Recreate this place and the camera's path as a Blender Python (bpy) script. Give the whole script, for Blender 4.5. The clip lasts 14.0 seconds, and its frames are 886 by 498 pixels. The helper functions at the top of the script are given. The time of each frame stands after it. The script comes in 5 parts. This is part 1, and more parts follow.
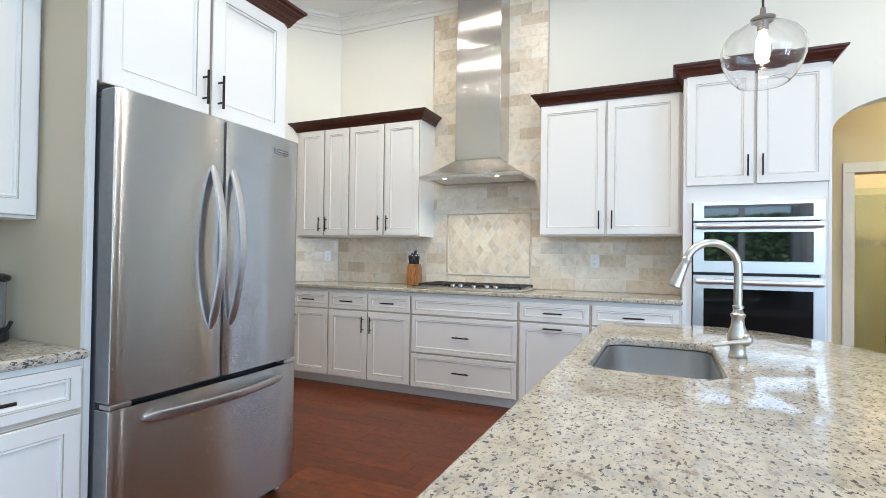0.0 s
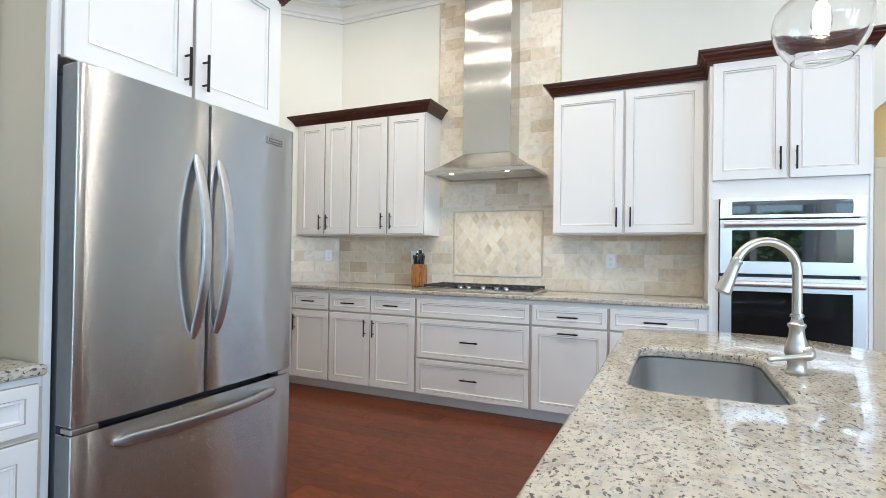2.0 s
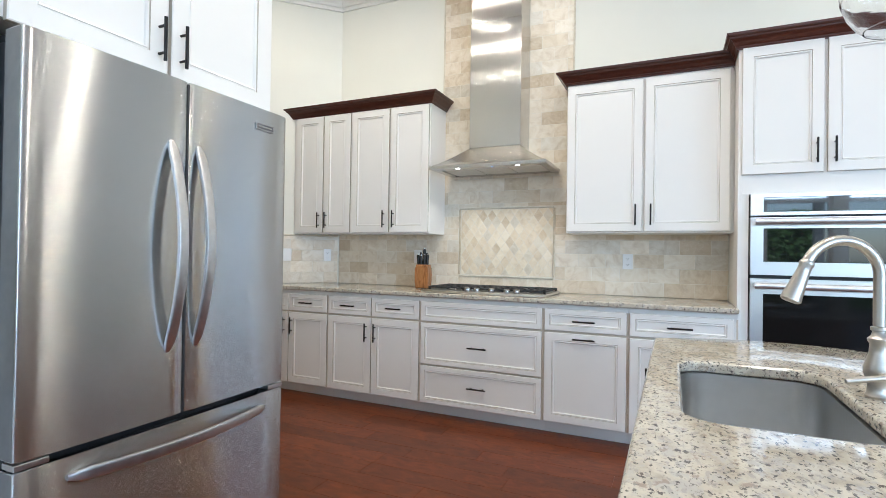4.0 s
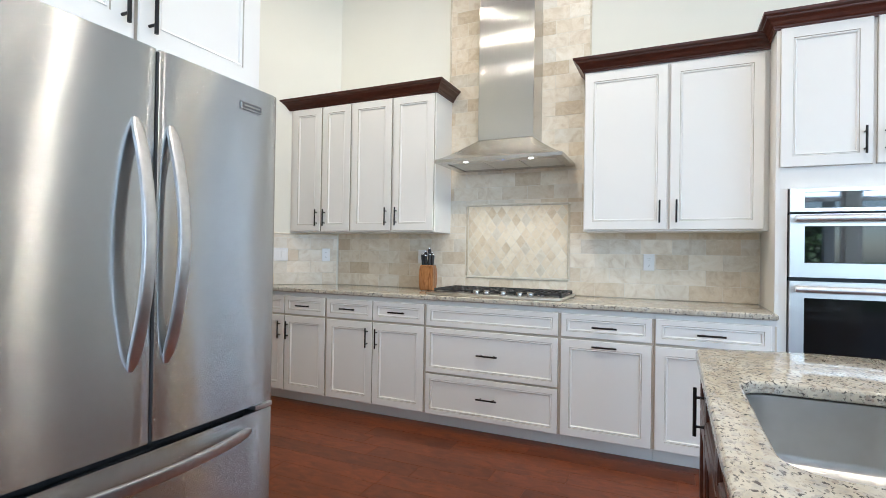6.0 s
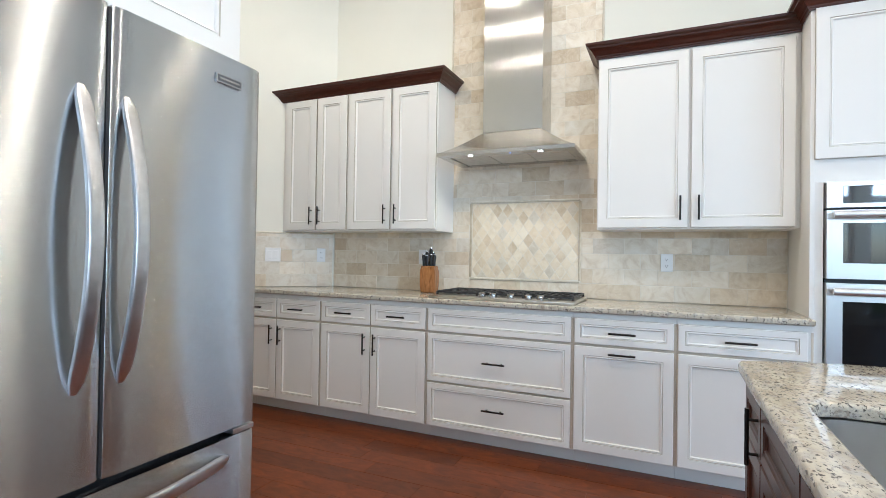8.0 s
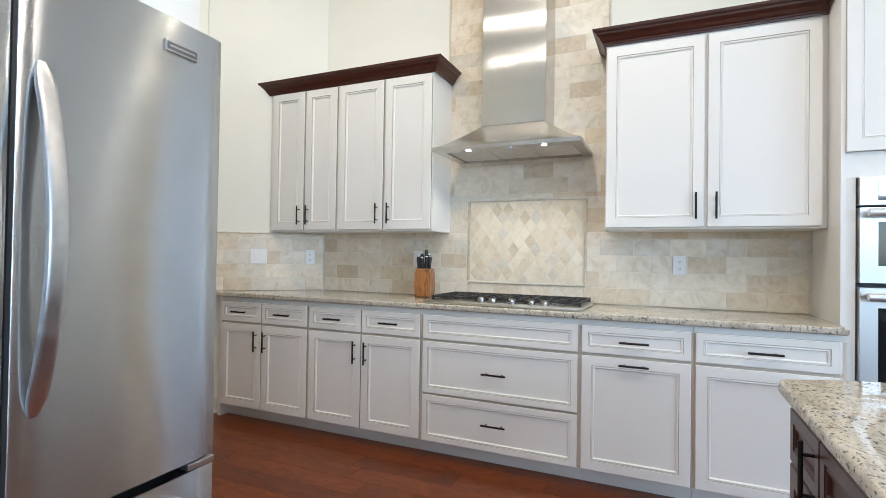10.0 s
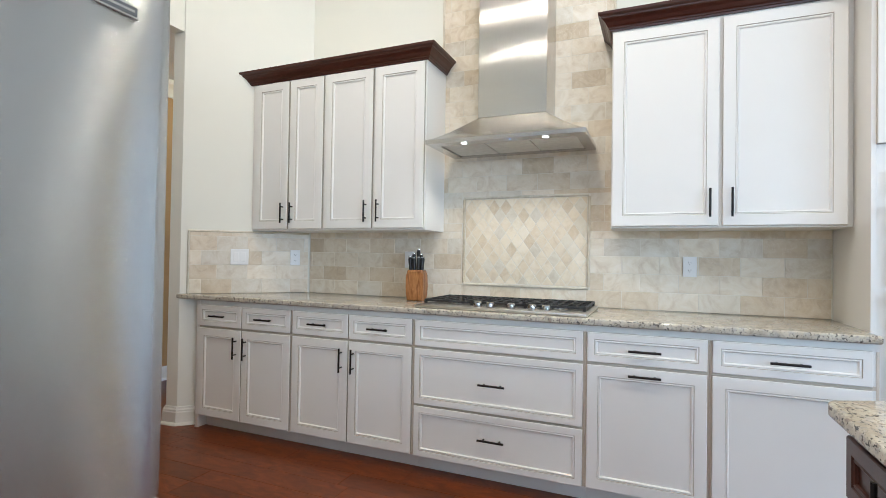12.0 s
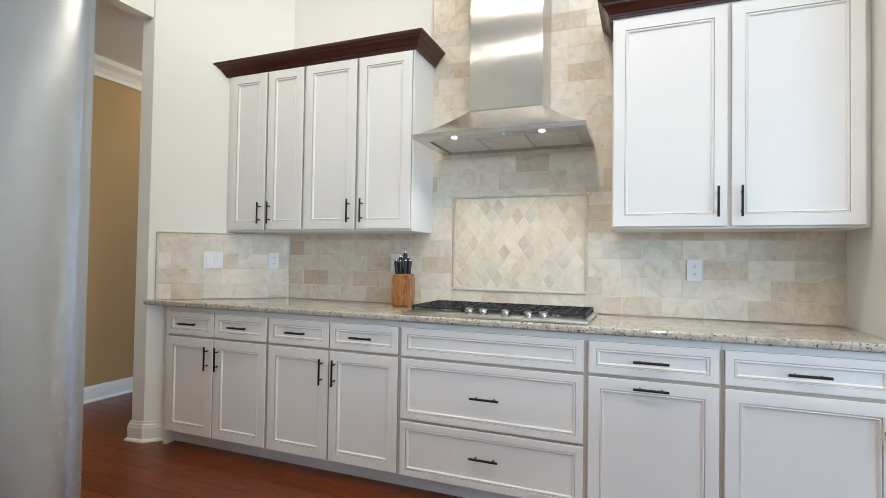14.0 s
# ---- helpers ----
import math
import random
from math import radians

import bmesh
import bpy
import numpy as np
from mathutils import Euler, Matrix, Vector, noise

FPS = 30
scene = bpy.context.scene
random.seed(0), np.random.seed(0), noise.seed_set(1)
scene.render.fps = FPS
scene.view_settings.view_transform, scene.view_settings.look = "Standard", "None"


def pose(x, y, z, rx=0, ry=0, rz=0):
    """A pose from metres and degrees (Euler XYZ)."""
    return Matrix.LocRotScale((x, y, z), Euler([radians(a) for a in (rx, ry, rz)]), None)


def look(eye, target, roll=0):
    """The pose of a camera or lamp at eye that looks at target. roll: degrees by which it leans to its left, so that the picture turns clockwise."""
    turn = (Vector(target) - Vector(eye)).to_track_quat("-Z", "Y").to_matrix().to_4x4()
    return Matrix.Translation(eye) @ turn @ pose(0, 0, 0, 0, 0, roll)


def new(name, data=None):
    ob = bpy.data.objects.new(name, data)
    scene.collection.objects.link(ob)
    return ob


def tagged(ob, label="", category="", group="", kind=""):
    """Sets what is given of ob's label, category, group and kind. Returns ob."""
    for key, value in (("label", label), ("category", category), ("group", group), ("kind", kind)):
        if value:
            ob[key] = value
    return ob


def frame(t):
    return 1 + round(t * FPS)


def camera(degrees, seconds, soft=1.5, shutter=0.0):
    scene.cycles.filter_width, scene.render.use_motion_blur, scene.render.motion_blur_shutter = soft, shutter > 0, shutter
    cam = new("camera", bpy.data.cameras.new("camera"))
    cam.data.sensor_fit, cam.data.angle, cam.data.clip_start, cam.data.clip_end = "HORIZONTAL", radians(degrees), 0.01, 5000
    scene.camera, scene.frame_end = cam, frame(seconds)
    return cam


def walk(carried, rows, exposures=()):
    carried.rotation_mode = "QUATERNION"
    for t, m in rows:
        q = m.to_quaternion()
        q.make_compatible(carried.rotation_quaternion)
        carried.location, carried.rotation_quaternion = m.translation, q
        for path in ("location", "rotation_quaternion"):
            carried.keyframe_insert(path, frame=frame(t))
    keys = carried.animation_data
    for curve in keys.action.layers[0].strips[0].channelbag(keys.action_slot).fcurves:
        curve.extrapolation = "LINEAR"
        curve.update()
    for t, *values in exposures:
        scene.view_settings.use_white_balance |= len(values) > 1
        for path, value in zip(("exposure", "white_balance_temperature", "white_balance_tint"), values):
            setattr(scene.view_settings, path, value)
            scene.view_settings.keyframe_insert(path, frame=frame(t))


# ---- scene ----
cam = camera(82.7, 14.0, 0.5)
PATH = [
    (0, (0.104, 0.149, 1.223), (-0.714, 1.974, 1.248), 0.8),
    (0.5, (0.069, 0.198, 1.222), (-0.751, 2.022, 1.246), 0.9),
    (1, (0.036, 0.247, 1.223), (-0.786, 2.07, 1.246), 0.9),
    (1.5, (0.005, 0.3, 1.225), (-0.819, 2.122, 1.247), 0.9),
    (2, (-0.024, 0.354, 1.228), (-0.852, 2.174, 1.249), 0.8),
    (2.5, (-0.057, 0.406, 1.232), (-0.886, 2.226, 1.251), 0.8),
    (3, (-0.09, 0.457, 1.233), (-0.92, 2.276, 1.251), 0.8),
    (5.5, (-0.283, 0.737, 1.231), (-1.114, 2.556, 1.248), 0.9),
    (6, (-0.323, 0.792, 1.233), (-1.153, 2.611, 1.249), 0.9),
    (6.5, (-0.359, 0.844, 1.233), (-1.188, 2.664, 1.249), 0.9),
    (7, (-0.393, 0.898, 1.228), (-1.22, 2.719, 1.247), 0.9),
    (7.5, (-0.423, 0.95, 1.225), (-1.249, 2.772, 1.245), 0.9),
    (8, (-0.453, 1.0, 1.222), (-1.276, 2.822, 1.244), 0.9),
    (10.5, (-0.57, 1.27, 1.228), (-1.377, 3.1, 1.256), 0.9),
    (11, (-0.597, 1.32, 1.231), (-1.396, 3.153, 1.256), 0.9),
    (11.5, (-0.614, 1.376, 1.229), (-1.41, 3.21, 1.256), 0.8),
    (12, (-0.642, 1.422, 1.228), (-1.427, 3.261, 1.257), 0.9),
    (12.5, (-0.664, 1.471, 1.226), (-1.441, 3.314, 1.258), 0.9),
    (13, (-0.693, 1.517, 1.225), (-1.456, 3.366, 1.262), 0.9),
    (13.5, (-0.716, 1.564, 1.224), (-1.465, 3.418, 1.265), 0.9),
    (14, (-0.735, 1.607, 1.224), (-1.47, 3.466, 1.268), 0.9),
]
walk(cam, [(t, look(eye, target, roll)) for t, eye, target, roll in PATH], [(0, 0.76, 5300, 9)])

# ---- light ----
world = bpy.data.worlds.new("world")
scene.world = world
world.use_nodes = True
wn = world.node_tree
sky = wn.nodes.new("ShaderNodeTexSky")
sky.sky_type, sky.sun_disc = "NISHITA", False
sky.sun_elevation, sky.sun_rotation = radians(48), radians(-20)
wn.nodes["Background"].inputs["Strength"].default_value = 0.15
wn.links.new(sky.outputs["Color"], wn.nodes["Background"].inputs["Color"])

sun_data = bpy.data.lights.new("sun", "SUN")
sun_data.energy, sun_data.angle, sun_data.color = 4.5, radians(0.5), (1.0, 0.95, 0.87)
sun = new("sun", sun_data)
sun.matrix_world = look((0, 0, 30), (9, -25, 0))


def area(name, eye, target, w, h, watts, colour):
    d = bpy.data.lights.new(name, "AREA")
    d.shape, d.size, d.size_y, d.energy, d.color = "RECTANGLE", w, h, watts, colour
    ob = new(name, d)
    ob.matrix_world = look(eye, target)
    return ob


# daylight standing in the transoms of the garden doors and in the side doors
for x, watts in ((-1.0, 15), (1.6, 20), (4.2, 44)):
    area("window_daylight", (x, -4.98, 2.71), (x, 0, 1.3), 2.2, 0.44, watts, (0.78, 0.90, 1.0))
for y in (-3.95, -2.85, -1.15, -0.05):
    area("window_daylight", (5.96, y, 1.5), (0, y + 0.6, 1.3), 0.62, 2.6, 35, (0.78, 0.90, 1.0))
# recessed ceiling downlights over the aisle and the island
DOWNLIGHTS = ((-2.75, 3.46, 9), (-1.25, 3.46, 9), (2.10, 3.50, 15), (-1.25, 2.25, 10), (-0.55, 1.35, 10), (0.45, 1.98, 13))
for x, y, watts in DOWNLIGHTS:
    d = bpy.data.lights.new("downlight", "AREA")
    d.shape, d.size, d.energy, d.color = "DISK", 0.085, watts, (1.0, 0.80, 0.57)
    ob = new("downlight", d)
    ob.matrix_world = look((x, y, 3.742), (x, y + 0.001, 0))


def spot(name, at, to, watts, colour, degrees, size=0.03):
    d = bpy.data.lights.new(name, "SPOT")
    d.energy, d.color, d.spot_size, d.spot_blend, d.shadow_soft_size = watts, colour, radians(degrees), 0.6, size
    ob = new(name, d)
    ob.matrix_world = look(at, to)
    return ob


# ---- materials ----
def material(name):
    m = bpy.data.materials.new(name)
    m.use_nodes = True
    return m, m.node_tree, m.node_tree.nodes["Principled BSDF"]


def node(nt, kind, **inputs):
    n = nt.nodes.new(kind)
    for k, v in inputs.items():
        n.inputs[k.replace("_", " ")].default_value = v
    return n


def ramp(nt, source, stops):
    r = nt.nodes.new("ShaderNodeValToRGB")
    while len(r.color_ramp.elements) < len(stops):
        r.color_ramp.elements.new(0.5)
    for e, (p, c) in zip(r.color_ramp.elements, stops):
        e.position, e.color = p, (*c, 1) if len(c) == 3 else c
    nt.links.new(source, r.inputs["Fac"])
    return r.outputs["Color"]


def coords(nt, scale=(1, 1, 1), rot=(0, 0, 0), shift=False):
    """Object coordinates in metres, moved per object where pieces should differ."""
    tc = nt.nodes.new("ShaderNodeTexCoord")
    mp = nt.nodes.new("ShaderNodeMapping")
    mp.inputs["Scale"].default_value = scale
    mp.inputs["Rotation"].default_value = rot
    nt.links.new(tc.outputs["Object"], mp.inputs["Vector"])
    if shift:
        info = nt.nodes.new("ShaderNodeObjectInfo")
        mul = nt.nodes.new("ShaderNodeMath")
        mul.operation = "MULTIPLY"
        mul.inputs[1].default_value = 57.0
        nt.links.new(info.outputs["Random"], mul.inputs[0])
        cmb = nt.nodes.new("ShaderNodeCombineXYZ")
        for k in "XYZ":
            nt.links.new(mul.outputs[0], cmb.inputs[k])
        nt.links.new(cmb.outputs[0], mp.inputs["Location"])
    return mp.outputs["Vector"]


def noise_tex(nt, vec, scale, detail=4.0, rough=0.55, distort=0.0):
    n = node(nt, "ShaderNodeTexNoise", Scale=scale, Detail=detail, Roughness=rough, Distortion=distort)
    nt.links.new(vec, n.inputs["Vector"])
    return n.outputs["Fac"]


def bump(nt, b, height, strength, distance=0.002):
    n = node(nt, "ShaderNodeBump", Strength=strength, Distance=distance)
    nt.links.new(height, n.inputs["Height"])
    nt.links.new(n.outputs["Normal"], b.inputs["Normal"])


def mix(nt, kind, fac, a, b_):
    n = nt.nodes.new("ShaderNodeMix")
    n.data_type, n.blend_type = "RGBA", kind
    for sock, v in ((n.inputs[0], fac), (n.inputs[6], a), (n.inputs[7], b_)):
        if isinstance(v, bpy.types.NodeSocket):
            nt.links.new(v, sock)
        else:
            sock.default_value = v if isinstance(v, float) else (*v, 1)
    return n.outputs[2]


def paint(name, colour, rough, grain=90.0, wear=0.03, strength=0.15):
    m, nt, b = material(name)
    v = coords(nt)
    big = noise_tex(nt, v, 1.7, 3)
    lo = tuple(c * (1 - wear) for c in colour)
    nt.links.new(ramp(nt, big, [(0.3, lo), (0.7, colour)]), b.inputs["Base Color"])
    b.inputs["Roughness"].default_value = rough
    bump(nt, b, noise_tex(nt, v, grain, 3), strength, 0.001)
    return m


WALL = paint("cream_wall_paint", (0.845, 0.833, 0.745), 0.75, 140, 0.03, 0.25)
# beige that paints in the warm shade on the white panel's side
PANEL_SHADE = paint("panel_side_shade", (0.62, 0.54, 0.39), 0.5, 60, 0.05, 0.1)
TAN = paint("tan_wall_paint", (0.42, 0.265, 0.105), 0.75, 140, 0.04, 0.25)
YELLOW = paint("warm_yellow_wall_paint", (0.76, 0.65, 0.41), 0.75, 140, 0.04, 0.25)
CEIL = paint("ceiling_white", (0.86, 0.86, 0.85), 0.8, 160, 0.02, 0.3)
TRIM = paint("trim_white", (0.82, 0.80, 0.74), 0.4, 60, 0.02, 0.08)
CAB = paint("cabinet_white", (0.88, 0.866, 0.825), 0.36, 45, 0.025, 0.10)
GLAZE = paint("cabinet_glaze", (0.55, 0.50, 0.425), 0.5, 45, 0.25, 0.10)
TOE = paint("toe_kick_grey", (0.86, 0.83, 0.77), 0.5, 45, 0.06, 0.10)
# warm shade of the gaps between cabinet fronts, put into a brown paint
GAP_SHADE = paint("face_frame_gap_shade", (0.70, 0.62, 0.51), 0.45, 45, 0.12, 0.10)
PLATE = paint("plate_plastic", (0.85, 0.85, 0.84), 0.3, 30, 0.01, 0.02)
GROUT = paint("grout", (0.80, 0.76, 0.67), 0.85, 220, 0.12, 0.4)


def plain(name, colour, rough, metal=0.0):
    m, nt, b = material(name)
    v = coords(nt)
    f = noise_tex(nt, v, 35, 4)
    nt.links.new(ramp(nt, f, [(0.3, tuple(c * 0.86 for c in colour)), (0.7, colour)]), b.inputs["Base Color"])
    b.inputs["Metallic"].default_value = metal
    rr = node(nt, "ShaderNodeMapRange")
    rr.inputs["To Min"].default_value, rr.inputs["To Max"].default_value = rough * 0.85, min(1, rough * 1.2)
    nt.links.new(f, rr.inputs["Value"])
    nt.links.new(rr.outputs[0], b.inputs["Roughness"])
    return m


BLACK = plain("black_pull_metal", (0.025, 0.023, 0.022), 0.38, 0.6)
IRON = plain("cast_iron", (0.02, 0.02, 0.021), 0.55)
RUBBER = plain("dark_gap_plastic", (0.03, 0.03, 0.032), 0.5)
KNOB = plain("steel_knob", (0.55, 0.55, 0.55), 0.25, 1.0)
KHANDLE = plain("knife_handle_black", (0.018, 0.018, 0.018), 0.35)
BLADE = plain("knife_steel", (0.75, 0.75, 0.76), 0.2, 1.0)
BRASS = plain("brushed_socket", (0.30, 0.27, 0.24), 0.35, 0.9)


def brushed(name, colour, rough, scale, turn=0.0, aniso=0.75, dents=0.35, across=None, scatter=0.5):
    m, nt, b = material(name)
    v = coords(nt, scale)
    f = noise_tex(nt, v, 30, 1.0, 0.5)
    big = noise_tex(nt, coords(nt), 2.2, 2)
    col = ramp(nt, f, [(0.35, tuple(c * 0.97 for c in colour)), (0.65, colour)])
    nt.links.new(col, b.inputs["Base Color"])
    b.inputs["Metallic"].default_value = 1.0
    add = node(nt, "ShaderNodeMapRange")
    add.inputs["To Min"].default_value, add.inputs["To Max"].default_value = rough * 0.9, rough * 1.15
    nt.links.new(big, add.inputs["Value"])
    nt.links.new(add.outputs[0], b.inputs["Roughness"])
    fine = node(nt, "ShaderNodeBump", Strength=0.012, Distance=0.0003)
    nt.links.new(f, fine.inputs["Height"])
    nt.links.new(fine.outputs["Normal"], b.inputs["Normal"])
    if dents:
        dent = node(nt, "ShaderNodeBump", Strength=dents, Distance=0.006)
        nt.links.new(noise_tex(nt, coords(nt), 2.6, 1.0, 0.4), dent.inputs["Height"])
        nt.links.new(fine.outputs["Normal"], dent.inputs["Normal"])
        nt.links.new(dent.outputs["Normal"], b.inputs["Normal"])
    b.inputs["Anisotropic"].default_value, b.inputs["Anisotropic Rotation"].default_value = aniso, turn
    if across:
        tan = node(nt, "ShaderNodeCombineXYZ", X=across[0], Y=across[1], Z=across[2])
        # microscopic scratches: each grain of the sheet is tipped a little across the brushing
        geo = nt.nodes.new("ShaderNodeNewGeometry")
        rnd = nt.nodes.new("ShaderNodeTexWhiteNoise")
        nt.links.new(geo.outputs["Position"], rnd.inputs["Vector"])
        sep = nt.nodes.new("ShaderNodeSeparateColor")
        nt.links.new(rnd.outputs["Color"], sep.inputs[0])
        both = nt.nodes.new("ShaderNodeMath")
        both.operation = "ADD"
        nt.links.new(sep.outputs[0], both.inputs[0])
        nt.links.new(sep.outputs[1], both.inputs[1])
        tilt = nt.nodes.new("ShaderNodeMath")
        tilt.operation = "MULTIPLY_ADD"
        tilt.inputs[1].default_value, tilt.inputs[2].default_value = scatter, -scatter
        nt.links.new(both.outputs[0], tilt.inputs[0])
        tip = nt.nodes.new("ShaderNodeVectorMath")
        tip.operation = "MULTIPLY_ADD"
        tip.inputs[0].default_value = across
        nt.links.new(tilt.outputs[0], tip.inputs[1])
        nt.links.new(geo.outputs["Normal"], tip.inputs[2])
        unit = nt.nodes.new("ShaderNodeVectorMath")
        unit.operation = "NORMALIZE"
        nt.links.new(tip.outputs[0], unit.inputs[0])
        nt.links.new(unit.outputs[0], b.inputs["Normal"])
    else:
        tan = nt.nodes.new("ShaderNodeTangent")
        tan.direction_type, tan.axis = "RADIAL", "Z"
    nt.links.new(tan.outputs[0], b.inputs["Tangent"])
    return m


STEEL = brushed("brushed_steel_fridge", (0.575, 0.590, 0.595), 0.23, (1, 1, 10), 0.0, 1.0, 0.0, (0.0, 0.0, 1.0), 0.45)
STEEL_H = brushed("brushed_steel_hood", (0.66, 0.65, 0.62), 0.18, (30, 30, 1), 0.0, 1.0, 0.0, (0.8, 0.6, 0.0), 0.45)
OVEN_STEEL = brushed("brushed_steel_oven", (0.76, 0.755, 0.74), 0.34, (1, 1, 40), 0.0, 0.3, 0.12)
NICKEL = brushed("brushed_nickel", (0.56, 0.535, 0.485), 0.36, (1, 1, 20), 0, 0.3, 0.0)
SINK = brushed("sink_steel", (0.60, 0.60, 0.59), 0.33, (1, 4, 1), 0, 0.3, 0.0)
SATIN = plain("satin_handle_steel", (0.66, 0.66, 0.66), 0.36, 1.0)
OVEN_BAR = plain("polished_oven_handle_steel", (0.86, 0.86, 0.86), 0.46, 1.0)
DOOR_EDGE = plain("fridge_door_edge_grey", (0.24, 0.243, 0.245), 0.45, 0.3)
FRIDGE_SIDE = plain("fridge_side_grey", (0.13, 0.132, 0.135), 0.5, 0.1)


def granite():
    m, nt, b = material("speckled_granite")
    v = coords(nt, (1, 0.62, 1))
    warp = noise_tex(nt, v, 16, 5, 0.65, 0.4)
    base = ramp(nt, warp, [(0.3, (0.40, 0.36, 0.285)), (0.45, (0.54, 0.49, 0.39)), (0.58, (0.63, 0.59, 0.485)), (0.75, (0.52, 0.48, 0.40))])
    for scale, detail, lo, hi, colour, amount in ((34.0, 4.0, 0.53, 0.62, (0.47, 0.45, 0.41), 0.75), (70.0, 3.0, 0.56, 0.63, (0.36, 0.34, 0.31), 0.7), (32.0, 5.0, 0.60, 0.66, (0.27, 0.20, 0.165), 0.7), (96.0, 3.0, 0.585, 0.625, (0.075, 0.068, 0.064), 0.92)):
        w = nt.nodes.new("ShaderNodeVectorMath")
        w.operation = "ADD"
        w.inputs[1].default_value = (scale, 2.7 * scale, 0.3 * scale)
        nt.links.new(v, w.inputs[0])
        base = mix(nt, "MIX", ramp(nt, noise_tex(nt, w.outputs[0], scale, detail, 0.6, 0.2), [(lo, (0, 0, 0)), (hi, (amount, amount, amount))]), base, colour)
    nz = node(nt, "ShaderNodeTexNoise", Scale=90.0, Detail=3.0)
    nt.links.new(v, nz.inputs["Vector"])
    vm = nt.nodes.new("ShaderNodeVectorMath")
    vm.operation = "MULTIPLY_ADD"
    vm.inputs[1].default_value = (0.012, 0.012, 0.012)
    nt.links.new(nz.outputs["Color"], vm.inputs[0])
    nt.links.new(v, vm.inputs[2])
    for scale, edge, lim, colour, amount in ((120.0, 0.18, 0.72, (0.22, 0.20, 0.18), 0.7), (100.0, 0.14, 0.84, (0.075, 0.062, 0.055), 0.85), (150.0, 0.2, 0.60, (0.27, 0.25, 0.225), 0.55)):
        vor = node(nt, "ShaderNodeTexVoronoi", Scale=scale, Randomness=1.0)
        nt.links.new(vm.outputs[0], vor.inputs["Vector"])
        sep = nt.nodes.new("ShaderNodeSeparateColor")
        nt.links.new(vor.outputs["Color"], sep.inputs[0])
        rad = node(nt, "ShaderNodeMapRange")
        rad.inputs["From Min"].default_value, rad.inputs["From Max"].default_value = lim, 1.0
        rad.inputs["To Min"].default_value, rad.inputs["To Max"].default_value = 0.0, 0.55
        nt.links.new(sep.outputs[0], rad.inputs["Value"])
        dif = nt.nodes.new("ShaderNodeMath")
        dif.operation = "SUBTRACT"
        nt.links.new(rad.outputs[0], dif.inputs[0])
        nt.links.new(vor.outputs["Distance"], dif.inputs[1])
        base = mix(nt, "MIX", ramp(nt, dif.outputs[0], [(0.0, (0, 0, 0)), (edge, (amount, amount, amount))]), base, colour)
    nt.links.new(base, b.inputs["Base Color"])
    b.inputs["Roughness"].default_value = 0.07
    b.inputs["Specular IOR Level"].default_value = 0.32
    return m


GRANITE = granite()


def wood(name, dark, light, rough, along, coat=0.0, vary=0.55, island=False, grain=0.35):
    m, nt, b = material(name)
    v = coords(nt, along, shift=True)
    g = noise_tex(nt, v, 6, 6, 0.6, 1.2)
    fine = noise_tex(nt, v, 40, 4, 0.7)
    rnd = nt.nodes.new("ShaderNodeNewGeometry").outputs["Random Per Island"] if island else nt.nodes.new("ShaderNodeObjectInfo").outputs["Random"]
    c = ramp(nt, g, [(0.25, dark), (0.75, light)])
    c = mix(nt, "MULTIPLY", vary, c, ramp(nt, rnd, [(0.0, (0.62, 0.60, 0.58)), (1.0, (1.12, 1.1, 1.08))]))
    c = mix(nt, "MULTIPLY", grain, c, ramp(nt, fine, [(0.35, (0.55, 0.5, 0.5)), (0.6, (1, 1, 1))]))
    nt.links.new(c, b.inputs["Base Color"])
    b.inputs["Roughness"].default_value = rough
    b.inputs["Coat Weight"].default_value = coat
    b.inputs["Specular IOR Level"].default_value = 0.32
    b.inputs["Coat Roughness"].default_value = 0.15
    bump(nt, b, fine, 0.12, 0.001)
    return m


FLOOR = wood("red_brown_floor_board", (0.080, 0.0172, 0.0034), (0.228, 0.056, 0.0105), 0.30, (1.3, 3.2, 1), 0.0, 0.7, False, 0.16)
FLOOR_FAR = wood("red_brown_floor_boards_far", (0.080, 0.0172, 0.0034), (0.228, 0.056, 0.0105), 0.30, (1.3, 3.2, 1), 0.0, 0.7, True, 0.16)
CHERRY = wood("dark_cherry_wood", (0.050, 0.014, 0.008), (0.105, 0.030, 0.017), 0.32, (1.5, 8, 8), 0.2)
ISLE = wood("dark_cherry_cabinet", (0.045, 0.014, 0.008), (0.095, 0.030, 0.017), 0.36, (8, 8, 1.5), 0.2)
BLOCK = wood("knife_block_wood", (0.16, 0.055, 0.016), (0.52, 0.25, 0.085), 0.25, (9, 9, 1.5), 0.1)


